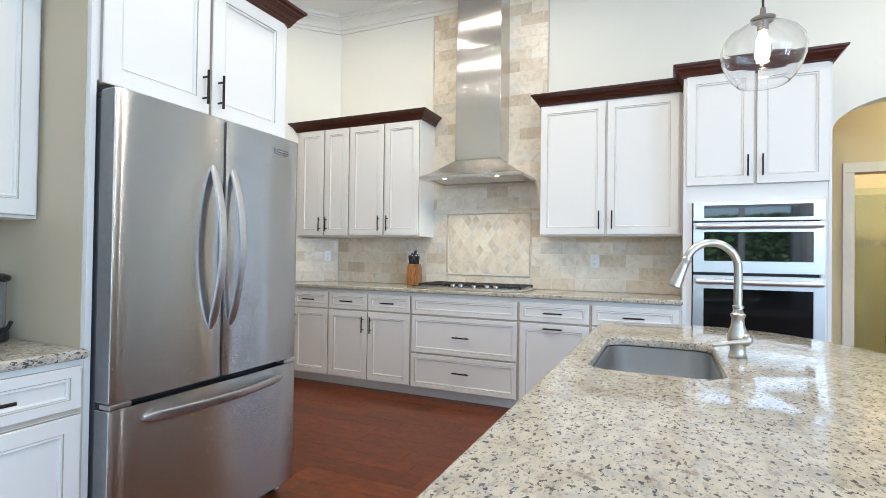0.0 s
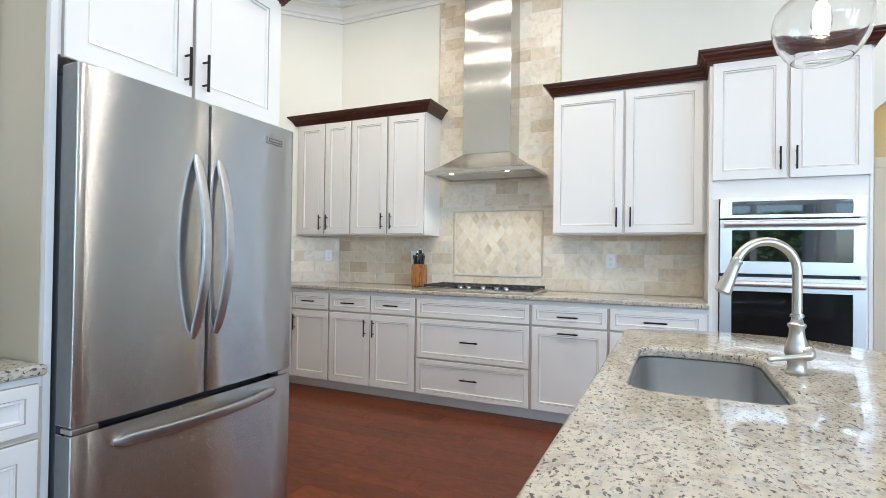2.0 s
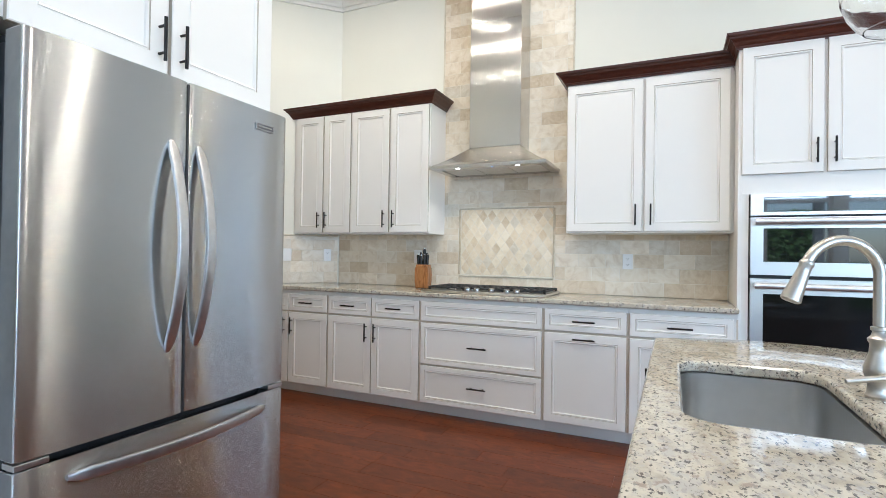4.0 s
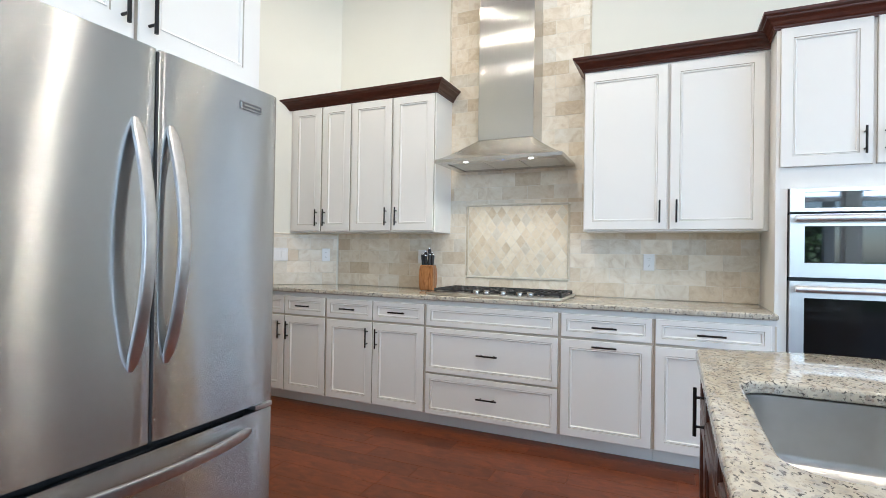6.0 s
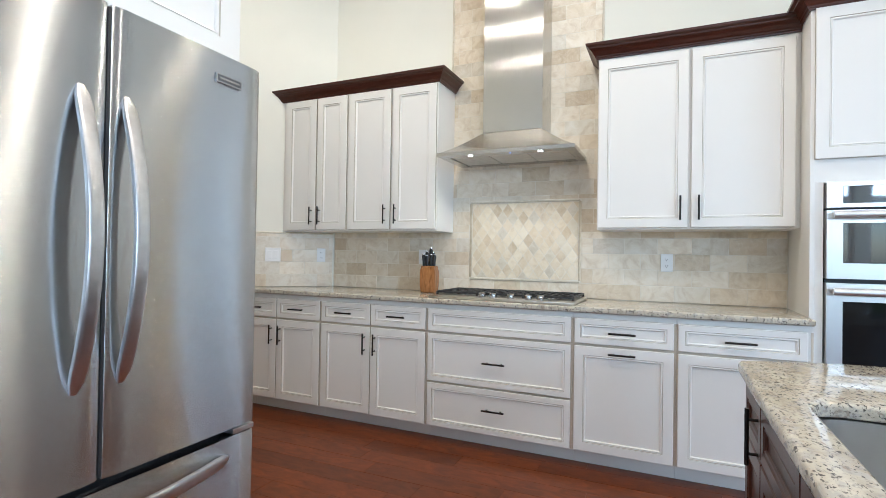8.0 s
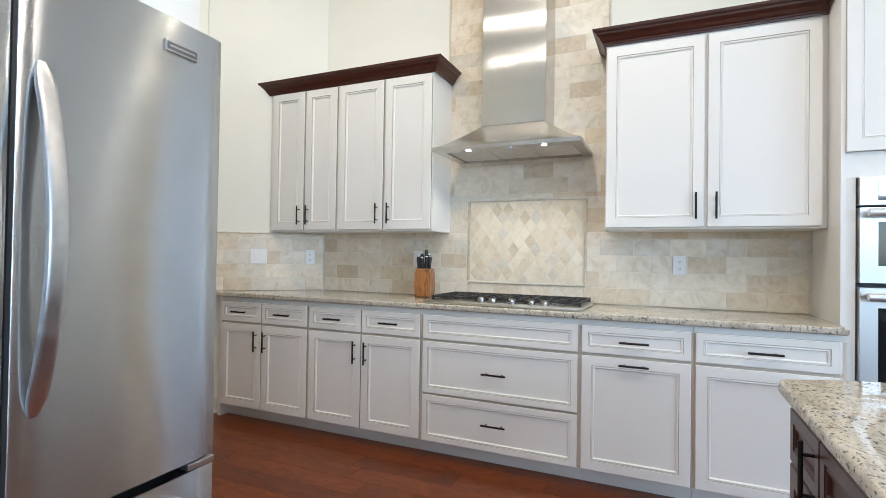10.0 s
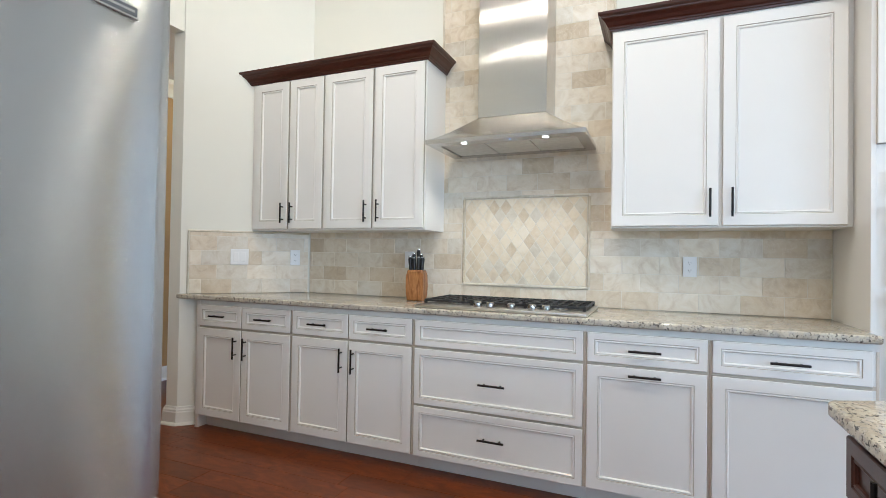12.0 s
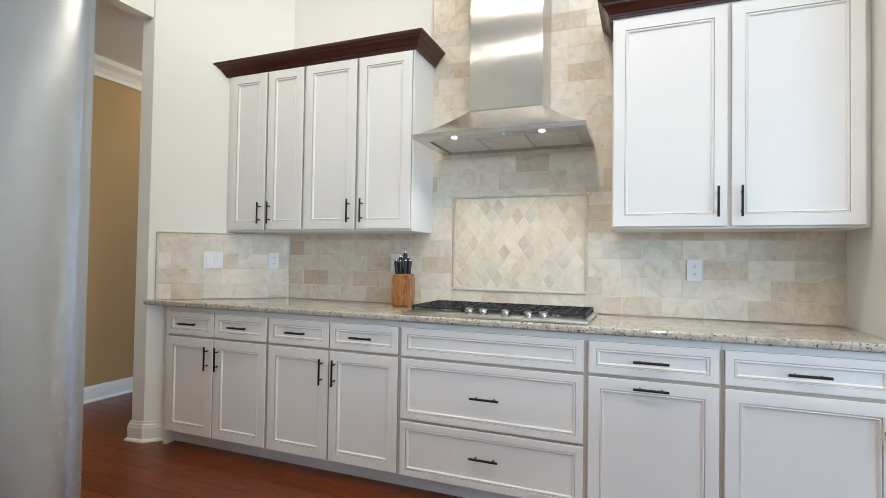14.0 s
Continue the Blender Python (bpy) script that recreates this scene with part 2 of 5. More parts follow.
def stone(name, lo, mid, hi, rough):
    m, nt, b = material(name)
    v = coords(nt, shift=True)
    cloud = noise_tex(nt, v, 9, 5, 0.6, 1.5)
    fine = noise_tex(nt, v, 70, 4, 0.6)
    info = nt.nodes.new("ShaderNodeObjectInfo")
    c = ramp(nt, cloud, [(0.25, lo), (0.5, mid), (0.75, hi)])
    c = mix(nt, "MULTIPLY", 0.9, c, ramp(nt, info.outputs["Random"], [(0.0, (0.76, 0.69, 0.58)), (0.18, (0.90, 0.85, 0.77)), (0.45, (1.0, 0.98, 0.95)), (0.75, (1.06, 1.06, 1.06)), (0.9, (0.92, 0.94, 0.96)), (1.0, (0.84, 0.85, 0.87))]))
    vein = noise_tex(nt, v, 5, 6, 0.75, 3.0)
    c = mix(nt, "MIX", ramp(nt, vein, [(0.48, (0, 0, 0)), (0.5, (0.35, 0.35, 0.35)), (0.52, (0, 0, 0))]), c, (0.86, 0.82, 0.75))
    nt.links.new(c, b.inputs["Base Color"])
    b.inputs["Roughness"].default_value = rough
    bump(nt, b, fine, 0.2, 0.0015)
    return m


TILE = stone("travertine_tile", (0.62, 0.53, 0.40), (0.77, 0.70, 0.57), (0.85, 0.80, 0.70), 0.34)
DIAMOND = stone("diamond_tile", (0.66, 0.57, 0.42), (0.80, 0.72, 0.56), (0.86, 0.80, 0.67), 0.34)
PENCIL = stone("stone_pencil_trim", (0.55, 0.49, 0.37), (0.68, 0.62, 0.49), (0.74, 0.69, 0.58), 0.36)
FOLIAGE = plain("hedge_leaf", (0.12, 0.22, 0.075), 0.4)
LAWN = plain("lawn", (0.09, 0.16, 0.05), 0.8)
PAVING = plain("patio_paving", (0.50, 0.47, 0.42), 0.8)


def glass(name, tint, rough=0.0):
    m, nt, b = material(name)
    b.inputs["Base Color"].default_value = (*tint, 1)
    b.inputs["Transmission Weight"].default_value = 1.0
    b.inputs["Roughness"].default_value, b.inputs["IOR"].default_value = rough, 1.45
    return m


GLASS = glass("clear_glass", (1, 1, 1))
m_, nt_, b_ = material("black_oven_glass")
b_.inputs["Base Color"].default_value = (0.012, 0.012, 0.013, 1)
b_.inputs["Roughness"].default_value = 0.03
b_.inputs["IOR"].default_value, b_.inputs["Specular IOR Level"].default_value = 2.0, 0.7
OVENGLASS = m_
# duller copy for the lower door, imitating the dark reflection in it
m_, nt_, b_ = material("dull_oven_glass")
b_.inputs["Base Color"].default_value = (0.008, 0.008, 0.008, 1)
b_.inputs["Roughness"].default_value, b_.inputs["IOR"].default_value = 0.05, 1.32
OVENGLASS_DULL = m_


def glow(name, colour, strength):
    m, nt, b = material(name)
    b.inputs["Base Color"].default_value = (*colour, 1)
    b.inputs["Emission Color"].default_value = (*colour, 1)
    b.inputs["Emission Strength"].default_value = strength
    return m


BULB = glow("warm_bulb", (1.0, 0.82, 0.58), 22)
LED = glow("hood_lamp", (1.0, 0.93, 0.82), 3)
BLUE = glow("blue_indicator", (0.3, 0.45, 1.0), 1.5)


# ---- mesh tools ----
def thing(name, m, label, category, group="", kind=""):
    ob = new(name)
    ob.empty_display_size = 0.1
    ob.matrix_world = m
    return tagged(ob, label, category, group, kind)


def part(name, bm, mats, parent=None, label=""):
    me = bpy.data.meshes.new(name)
    bmesh.ops.recalc_face_normals(bm, faces=bm.faces)
    bm.to_mesh(me)
    bm.free()
    for mt in (mats if isinstance(mats, (list, tuple)) else [mats]):
        me.materials.append(mt)
    ob = new(name, me)
    if parent is not None:
        ob.parent = parent
    if label:
        ob["label"] = label
    return ob


def share(name, me, parent, m):
    ob = new(name, me)
    ob.parent = parent
    ob.matrix_basis = m
    return ob


def smooth(ob, degrees=40):
    ob.data.polygons.foreach_set("use_smooth", [True] * len(ob.data.polygons))
    ob.data.set_sharp_from_angle(angle=radians(degrees))
    return ob


def cuboid(x0, x1, y0, y1, z0, z1, edge=0.0, bm=None, seg=2):
    b = bmesh.new()
    bmesh.ops.create_cube(b, size=1)
    for v in b.verts:
        v.co = Vector(((x0 + x1) / 2 + v.co.x * (x1 - x0), (y0 + y1) / 2 + v.co.y * (y1 - y0), (z0 + z1) / 2 + v.co.z * (z1 - z0)))
    if edge > 0:
        bmesh.ops.bevel(b, geom=list(b.edges), offset=edge, segments=seg, affect="EDGES", profile=0.5)
    if bm is None:
        return b
    me = bpy.data.meshes.new("t")
    b.to_mesh(me)
    b.free()
    bm.from_mesh(me)
    bpy.data.meshes.remove(me)
    return bm


def prism(points, z0, z1, axis="z", edge=0.0):
    """A closed outline pushed along an axis: z gives (u, v) as x, y; y gives x, z; x gives y, z."""
    b = bmesh.new()
    put = {"z": lambda u, v, w: (u, v, w), "y": lambda u, v, w: (u, w, v), "x": lambda u, v, w: (w, u, v)}[axis]
    lo = [b.verts.new(put(u, v, z0)) for u, v in points]
    hi = [b.verts.new(put(u, v, z1)) for u, v in points]
    n = len(points)
    b.faces.new(lo[::-1])
    top = b.faces.new(hi)
    for i in range(n):
        b.faces.new((lo[i], lo[(i + 1) % n], hi[(i + 1) % n], hi[i]))
    if edge > 0:
        rim = [e for e in b.edges if (e.verts[0] in hi and e.verts[1] in hi) or (e.verts[0] in lo and e.verts[1] in lo)]
        bmesh.ops.bevel(b, geom=rim, offset=edge, segments=5, affect="EDGES", profile=0.5)
    return b


def lathe(profile, seg=32, at=(0, 0), bm=None):
    b = bm or bmesh.new()
    rings = []
    for r, z in profile:
        rings.append([b.verts.new((at[0] + r * math.cos(2 * math.pi * i / seg), at[1] + r * math.sin(2 * math.pi * i / seg), z)) for i in range(seg)])
    for a, c in zip(rings, rings[1:]):
        for i in range(seg):
            b.faces.new((a[i], a[(i + 1) % seg], c[(i + 1) % seg], c[i]))
    for ring, r in ((rings[0], profile[0][0]), (rings[-1], profile[-1][0])):
        if r > 0 and profile[0] != profile[-1]:
            b.faces.new(ring)
    return b


def tube(path, radius, seg=12, bm=None, flat=1.0, wide=None):
    """A round bar along a path of points; radius may be a list. flat squeezes it along its second axis."""
    b = bm or bmesh.new()
    pts = [Vector(p) for p in path]
    radii = radius if isinstance(radius, (list, tuple)) else [radius] * len(pts)
    rings, up = [], Vector(wide) if wide else None
    for i, p in enumerate(pts):
        d = (pts[min(i + 1, len(pts) - 1)] - pts[max(i - 1, 0)]).normalized()
        if up is None:
            up = d.orthogonal().normalized()
        up = (up - d * up.dot(d)).normalized()
        side = d.cross(up)
        rings.append([b.verts.new(p + radii[i] * (math.cos(2 * math.pi * k / seg) * up + flat * math.sin(2 * math.pi * k / seg) * side)) for k in range(seg)])
    for a, c in zip(rings, rings[1:]):
        for k in range(seg):
            b.faces.new((a[k], a[(k + 1) % seg], c[(k + 1) % seg], c[k]))
    b.faces.new(rings[0][::-1])
    b.faces.new(rings[-1])
    return b


def sweep(profile, path, closed=False):
    """A moulding: profile of (out, up) carried along a level path of (x, y, z), mitred; out is to the right of the way."""
    b = bmesh.new()
    pts = [Vector(p) for p in path]
    rings = []
    for i, p in enumerate(pts):
        a = (p - pts[i - 1]).normalized() if i > 0 else (pts[1] - p).normalized()
        c = (pts[i + 1] - p).normalized() if i < len(pts) - 1 else a
        ra, rc = Vector((a.y, -a.x, 0)), Vector((c.y, -c.x, 0))
        m = (ra + rc).normalized()
        m = m / max(0.2, m.dot(ra))
        rings.append([b.verts.new(p + m * o + Vector((0, 0, u))) for o, u in profile])
    n = len(profile)
    for a, c in zip(rings, rings[1:]):
        for k in range(n):
            b.faces.new((a[k], a[(k + 1) % n], c[(k + 1) % n], c[k]))
    b.faces.new(rings[0])
    b.faces.new(rings[-1][::-1])
    return b


def rings_face(levels, bm=None):
    """Nested rectangles (x0, x1, z0, z1, y, material) joined ring to ring and closed: a moulded door front."""
    b = bm or bmesh.new()
    prev = None
    for x0, x1, z0, z1, y, k in levels:
        ring = [b.verts.new(c) for c in ((x0, y, z0), (x1, y, z0), (x1, y, z1), (x0, y, z1))]
        if prev:
            for i in range(4):
                f = b.faces.new((prev[i], prev[(i + 1) % 4], ring[(i + 1) % 4], ring[i]))
                f.material_index = k
        else:
            b.faces.new(ring[::-1])
        prev = ring
    b.faces.new(prev)
    return b


def front(x0, x1, z0, z1, rail=0.058, y=0.0):
    """A framed door or drawer front 20 mm thick, its back at y, with a beaded, recessed panel and glaze in the grooves."""
    def at(i, yy, k=0):
        return (x0 + i, x1 - i, z0 + i, z1 - i, y + yy, k)
    r = rail
    return rings_face([at(0, 0), at(0, -0.016, 1), at(0.003, -0.020), at(r, -0.020), at(r + 0.0025, -0.0155, 1), at(r + 0.006, -0.0155, 0),
                       at(r + 0.009, -0.0185), at(r + 0.013, -0.0165), at(r + 0.0155, -0.010, 0), at(r + 0.020, -0.010, 0)])


def pull(parent, x, z, length, upright, y=-0.020, out=0.032, mat=None):
    """A black bar pull on two posts, standing off a front at y."""
    mat = mat or BLACK
    h = length / 2
    c = ((x, y - out, z - h), (x, y - out, z + h)) if upright else ((x - h, y - out, z), (x + h, y - out, z))
    bm = tube(c, 0.0058, 10)
    for s in (-0.62, 0.62):
        p = (x, z + s * h) if upright else (x + s * h, z)
        tube(((p[0], y, p[1]), (p[0], y - out, p[1])), 0.0045, 8, bm)
    return smooth(part("handle", bm, mat, parent, "black bar pull"))


def wall(name, pieces, mat, label):
    bm = bmesh.new()
    for p in pieces:
        cuboid(*p, bm=bm)
    return tagged(part(name, bm, mat), label, "wall", kind="structure")


CROWN = [(0, 0), (0.012, 0), (0.014, 0.012), (0.020, 0.016), (0.022, 0.026), (0.030, 0.036), (0.040, 0.058), (0.056, 0.078), (0.062, 0.082), (0.064, 0.092),
         (0.074, 0.100), (0.082, 0.104), (0.084, 0.122), (0, 0.122)]
CROWN = [(o * 0.85, u * 0.74) for o, u in CROWN]
BASE = [(0, 0), (0.030, 0), (0.029, 0.008), (0.024, 0.016), (0.017, 0.020), (0.017, 0.09), (0.014, 0.096), (0.014, 0.108), (0.009, 0.116), (0.007, 0.128), (0, 0.13)]

# ---- the setting ----
NORTH, CEILING = 4.63, 3.75
CX0, CY0 = -3.14, 4.63          # corner of the back wall and the slanted wall
CX1, CY1 = -3.777, 3.993        # end of the slanted wall at the opening
# floor base under the boards
tagged(part("floor", cuboid(-6.2, 6.0, -5.0, 8.0, -0.12, -0.012), CHERRY), "dark red-brown hardwood floor of long boards", "floor", kind="structure")
# back wall with the arched opening
bm = bmesh.new()
cuboid(-3.6, 1.18, NORTH, 4.78, -0.01, CEILING, bm=bm)
cuboid(2.18, 6.0, NORTH, 4.78, -0.01, CEILING, bm=bm)
arch = [(1.18, CEILING), (2.18, CEILING)] + [(1.68 + 0.5 * math.cos(a), 2.15 + 0.25 * math.sin(a)) for a in [math.pi * i / 32 for i in range(33)]]
me_ = bpy.data.meshes.new("t")
pb = prism(arch, NORTH, 4.78, "y")
pb.to_mesh(me_)
pb.free()
bm.from_mesh(me_)
bpy.data.meshes.remove(me_)
tagged(part("wall_north", bm, WALL), "cream painted kitchen wall with an arched opening", "wall", kind="structure")
# slanted wall and the wall with the hall opening
sl = Vector((CX1 - CX0, CY1 - CY0, 0))
tagged(part("wall_slanted", prism([(CX0, CY0), (CX1, CY1), (CX1 - 0.10, CY1 - 0.008), (CX1 - 0.10, CY1 + 0.09), (CX0 - 0.2, CY0 + 0.16)], -0.01, CEILING), WALL),
       "cream painted slanted wall beside the counter", "wall", kind="structure")
wall("wall_west", [(-3.876, -3.777, 2.15, 3.984, 2.81, CEILING), (-3.86, -2.45, 2.22, 2.36, -0.01, CEILING), (-2.58, -2.45, -5.0, 2.22, -0.01, CEILING)],
     WALL, "cream painted wall with a wide opening to the hall")
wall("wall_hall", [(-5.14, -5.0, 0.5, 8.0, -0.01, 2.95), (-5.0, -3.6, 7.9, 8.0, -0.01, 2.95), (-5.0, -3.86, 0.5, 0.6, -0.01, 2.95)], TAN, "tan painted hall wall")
tagged(part("ceiling_hall", cuboid(-5.14, -3.90, 0.5, 8.0, 2.86, 2.94), CEIL), "white hall ceiling", "ceiling", kind="structure")
tagged(part("trim_hall", sweep([(0, 0), (0.02, 0.0), (0.03, 0.03), (0.06, 0.07), (0.10, 0.10), (0.11, 0.14), (0, 0.14)], [(-5.0, 7.9, 2.72), (-5.0, 0.6, 2.72)][::-1]), TRIM), "white crown moulding of the hall", "trim", kind="structure")
tagged(part("baseboard_hall", sweep(BASE, [(-5.0, 0.6, 0), (-5.0, 7.9, 0)]), TRIM), "white hall baseboard", "baseboard", kind="structure")
tagged(part("baseboard", sweep(BASE, [(CX0, CY0, 0), (CX1, CY1, 0), (CX1 - 0.10, CY1 - 0.008, 0), (CX1 - 0.10, CY1 + 0.09, 0)][::-1]), TRIM), "white baseboard round the end of the wall", "baseboard", kind="structure")
# ceiling and its crown
tagged(part("ceiling", cuboid(-6.2, 6.0, -5.0, 4.8, CEILING, CEILING + 0.12), CEIL), "white ceiling", "ceiling", kind="structure")
big_crown = [(0, 0), (0.018, 0), (0.018, 0.012), (0.012, 0.016), (0.014, 0.034), (0.030, 0.040), (0.036, 0.060), (0.052, 0.086), (0.082, 0.110), (0.104, 0.116), (0.104, 0.128), (0.122, 0.134), (0.128, 0.165), (0, 0.165)]
tagged(part("trim", sweep(big_crown, [(-3.775, 2.36, 3.585), (CX1, CY1, 3.585), (CX0, CY0, 3.585), (6.0, NORTH, 3.585)]), TRIM), "white crown moulding under the ceiling", "trim", kind="structure")
# walls behind the camera
# added out of view, to keep the south daylight off the side counter
wall("wall_shading", [(-2.449, -1.45, -0.06, 0.095, -0.01, CEILING)], WALL, "cream unseen wall added to shade the side counter")
wall("wall_south", [(-2.58, -2.2, -5.14, -5.0, -0.01, CEILING), (0.2, 0.4, -5.14, -5.0, -0.01, CEILING), (2.8, 3.0, -5.14, -5.0, -0.01, CEILING), (5.4, 6.0, -5.14, -5.0, -0.01, CEILING),
                    (-2.2, 5.4, -5.14, -5.0, 3.0, CEILING)], WALL, "cream wall with wide glazed garden doors")
wall("wall_east", [(6.0, 6.14, -5.14, -4.5, -0.01, CEILING), (6.0, 6.14, -2.3, -1.7, -0.01, CEILING), (6.0, 6.14, 0.5, 4.78, -0.01, CEILING), (6.0, 6.14, -4.5, 0.5, 2.9, CEILING)], WALL, "cream wall with two glazed garden doors")
# room beyond the arch
wall("wall_lobby", [(0.3, 1.615, 5.75, 5.87, -0.01, 2.75), (2.335, 3.4, 5.75, 5.87, -0.01, 2.75), (1.615, 2.335, 5.75, 5.87, 2.012, 2.75), (0.3, 0.4, 4.78, 5.75, -0.01, 2.75), (3.3, 3.4, 4.78, 8.0, -0.01, 2.75), (0.9, 1.0, 5.87, 8.0, -0.01, 2.75), (1.0, 3.4, 7.9, 8.0, -0.01, 2.75)],
     YELLOW, "warm yellow painted walls beyond the arch")
tagged(part("ceiling_lobby", cuboid(0.3, 3.4, 4.78, 8.0, 2.75, 2.85), CEIL), "white ceiling beyond the arch", "ceiling", kind="structure")

# ---- base cabinets along the back wall ----
BF = 4.025       # face frame of the base cabinets
BT = 0.897       # their top


def base_cabinet(x0, x1, label, fronts, m=None, depth=0.60, top=None, glaze=None, mat=None, toe=True):
    """A floor cabinet, local x along its face and y into it. fronts: (kind, x0, x1, z0, z1, handle) in metres from its left foot."""
    top, mat, glaze = top or BT, mat or CAB, glaze or GLAZE
    w = x1 - x0
    cab = thing("base_cabinet", m or pose(x0, BF, 0), label, "cabinet", "base cabinets")
    part("body", cuboid(0.0005, w - 0.0005, 0, depth, 0.092, top, 0.0), mat, cab)
    if mat is CAB:
        # strips on the face frame whose brown colour paints in the gap's shade
        for a in (0.0006, w - 0.0106):
            part("stile", cuboid(a, a + 0.010, -0.0025, -0.0002, 0.094, top - 0.034), GAP_SHADE, cab, "face-frame edge, brown tone for the shade beside the front")
        splits = sorted({round(f[3], 3) for f in fronts} - {round(min(f[3] for f in fronts), 3)})
        for z in splits:
            part("rail", cuboid(0.0112, w - 0.0112, -0.0025, -0.0002, z - 0.016, z + 0.002), GAP_SHADE, cab, "face-frame rail, brown tone for the shade between the fronts")
    if toe:
        part("toe_kick", cuboid(0.0005, w - 0.0005, 0.070, depth, 0.0, 0.091), TOE if mat is CAB else mat, cab, "grey-white recessed toe kick" if mat is CAB else "")
    for kind, a, b, z0, z1, handle in fronts:
        d = part("door" if kind == "door" else "drawer_front", front(a, b, z0, z1, 0.052 if kind == "door" else 0.034, -0.001), [mat, glaze], cab)
        if handle:
            hx, hz, ln, upright = handle
            pull(d, hx, hz, ln, upright, -0.021)
    return cab


DZ0, DZ1, TZ0, TZ1 = 0.098, 0.706, 0.720, 0.866


def two_door(x0, x1, split, label):
    w = x1 - x0
    s = split - x0
    f = []
    for a, b, hx in ((0.009, s - 0.004, s - 0.042), (s + 0.004, w - 0.009, s + 0.042)):
        f.append(("drawer", a, b, TZ0, TZ1, ((a + b) / 2, (TZ0 + TZ1) / 2, 0.135, False)))
        f.append(("door", a, b, DZ0, DZ1, (hx, 0.59, 0.145, True)))
    return base_cabinet(x0, x1, label, f)


two_door(-3.607, -2.790, -3.206, "white glazed base cabinet with two doors beside the slanted wall")
two_door(-2.790, -1.922, -2.360, "white glazed base cabinet with two doors and drawers")
base_cabinet(-1.922, -0.970, "white glazed drawer cabinet under the cooktop", [
    ("drawer", 0.010, 0.942, TZ0 - 0.002, TZ1, None),
    ("drawer", 0.010, 0.942, 0.391, 0.704, (0.476, 0.545, 0.145, False)),
    ("drawer", 0.010, 0.942, 0.096, 0.379, (0.476, 0.252, 0.145, False))])
base_cabinet(-0.970, -0.420, "white glazed pull-out base cabinet with one drawer", [
    ("drawer", 0.010, 0.540, TZ0, TZ1, (0.275, 0.79, 0.145, False)),
    ("door", 0.010, 0.540, DZ0, DZ1, (0.275, 0.672, 0.145, False))])
base_cabinet(-0.420, 0.196, "white glazed base cabinet with one drawer and door", [
    ("drawer", 0.010, 0.590, TZ0, TZ1, (0.30, 0.79, 0.145, False)),
    ("door", 0.010, 0.590, DZ0, DZ1, (0.558, 0.59, 0.145, True))])
tagged(part("corner_filler", prism([(-3.634, 4.022), (-3.608, 4.022), (-3.608, 4.155), (-3.634, 4.130)], 0.0, BT), CAB), "white filler strip between cabinet and wall", "filler")

# granite worktop along the back wall, with its slanted end
edge_y = 3.985


def slope_x(y):
    return CX0 + (CX1 - CX0) * (CY0 - y) / (CY0 - CY1)


top_bm = prism([(slope_x(edge_y) - 0.018, edge_y), (0.196, edge_y), (0.196, NORTH + 0.02), (CX0 - 0.02, NORTH + 0.02)], BT + 0.001, 0.933, "z", 0.011)
smooth(tagged(part("worktop", top_bm, GRANITE), "polished speckled beige granite worktop on the back cabinets", "worktop"), 12)

# ---- upper cabinets ----
UF = 4.320


def upper_cabinet(x0, x1, z0, z1, fronts, label, m=None, depth=0.308):
    w = x1 - x0
    cab = thing("wall_cabinet", m or pose(x0, UF, z0), label, "cabinet", "wall cabinets")
    part("body", cuboid(0.0005, w - 0.0005, 0, depth, 0, z1 - z0, 0.0015), CAB, cab)
    for a, b, c, d, handle in fronts:
        dr = part("door", front(a, b, c, d, 0.056, -0.001), [CAB, GLAZE], cab)
        if handle:
            pull(dr, handle[0], handle[1], handle[2], True, -0.021)
    return cab


def crown(path, label):
    bm = sweep(CROWN, path)
    return tagged(part("crown_moulding", bm, CHERRY), label, "moulding")


ZU = 1.395
upper_cabinet(-3.412, -2.785, ZU, 2.492, [(0.010, 0.316, 0.012, 1.080, (0.284, 0.125, 0.145)), (0.332, 0.617, 0.012, 1.080, (0.366, 0.125, 0.145))],
              "white glazed wall cabinet with two narrow doors")
upper_cabinet(-2.785, -2.005, ZU, 2.492, [(0.010, 0.390, 0.012, 1.080, (0.352, 0.125, 0.145)), (0.408, 0.770, 0.012, 1.080, (0.446, 0.125, 0.145))],
              "white glazed wall cabinet with two doors beside the hood")
crown([(-3.60, 4.318, 2.482), (-2.003, 4.318, 2.482), (-2.003, NORTH - 0.002, 2.482)], "dark cherry crown moulding on the wall cabinets beside the slanted wall")
upper_cabinet(-0.882, 0.182, ZU, 2.480, [(0.006, 0.521, 0.010, 1.068, (0.480, 0.125, 0.145)), (0.537, 1.050, 0.010, 1.068, (0.578, 0.125, 0.145))],
              "white glazed wall cabinet with two wide doors")

# ---- tall oven cabinet ----
OX0, OX1, OF = 0.197, 1.062, 4.125
tall = thing("oven_cabinet", pose(OX0, OF, 0), "tall white cabinet round a built-in double oven", "cabinet")
ow = OX1 - OX0
part("side_panel", cuboid(0, 0.019, 0, 0.503, 0, 2.530, 0.001), CAB, tall)
part("side_panel", cuboid(ow - 0.019, ow, 0, 0.503, 0, 2.530, 0.001), CAB, tall)
part("back_panel", cuboid(0.019, ow - 0.019, 0.49, 0.503, 0.0, 2.530), CAB, tall)
part("upper_box", cuboid(0.0195, ow - 0.0195, 0.004, 0.489, 1.6185, 2.530), CAB, tall)
part("lower_box", cuboid(0.0195, ow - 0.0195, 0.004, 0.489, 0.10, 0.40), CAB, tall)
part("stile", cuboid(0.0195, 0.058, 0.004, 0.03, 0.4005, 1.618), CAB, tall)
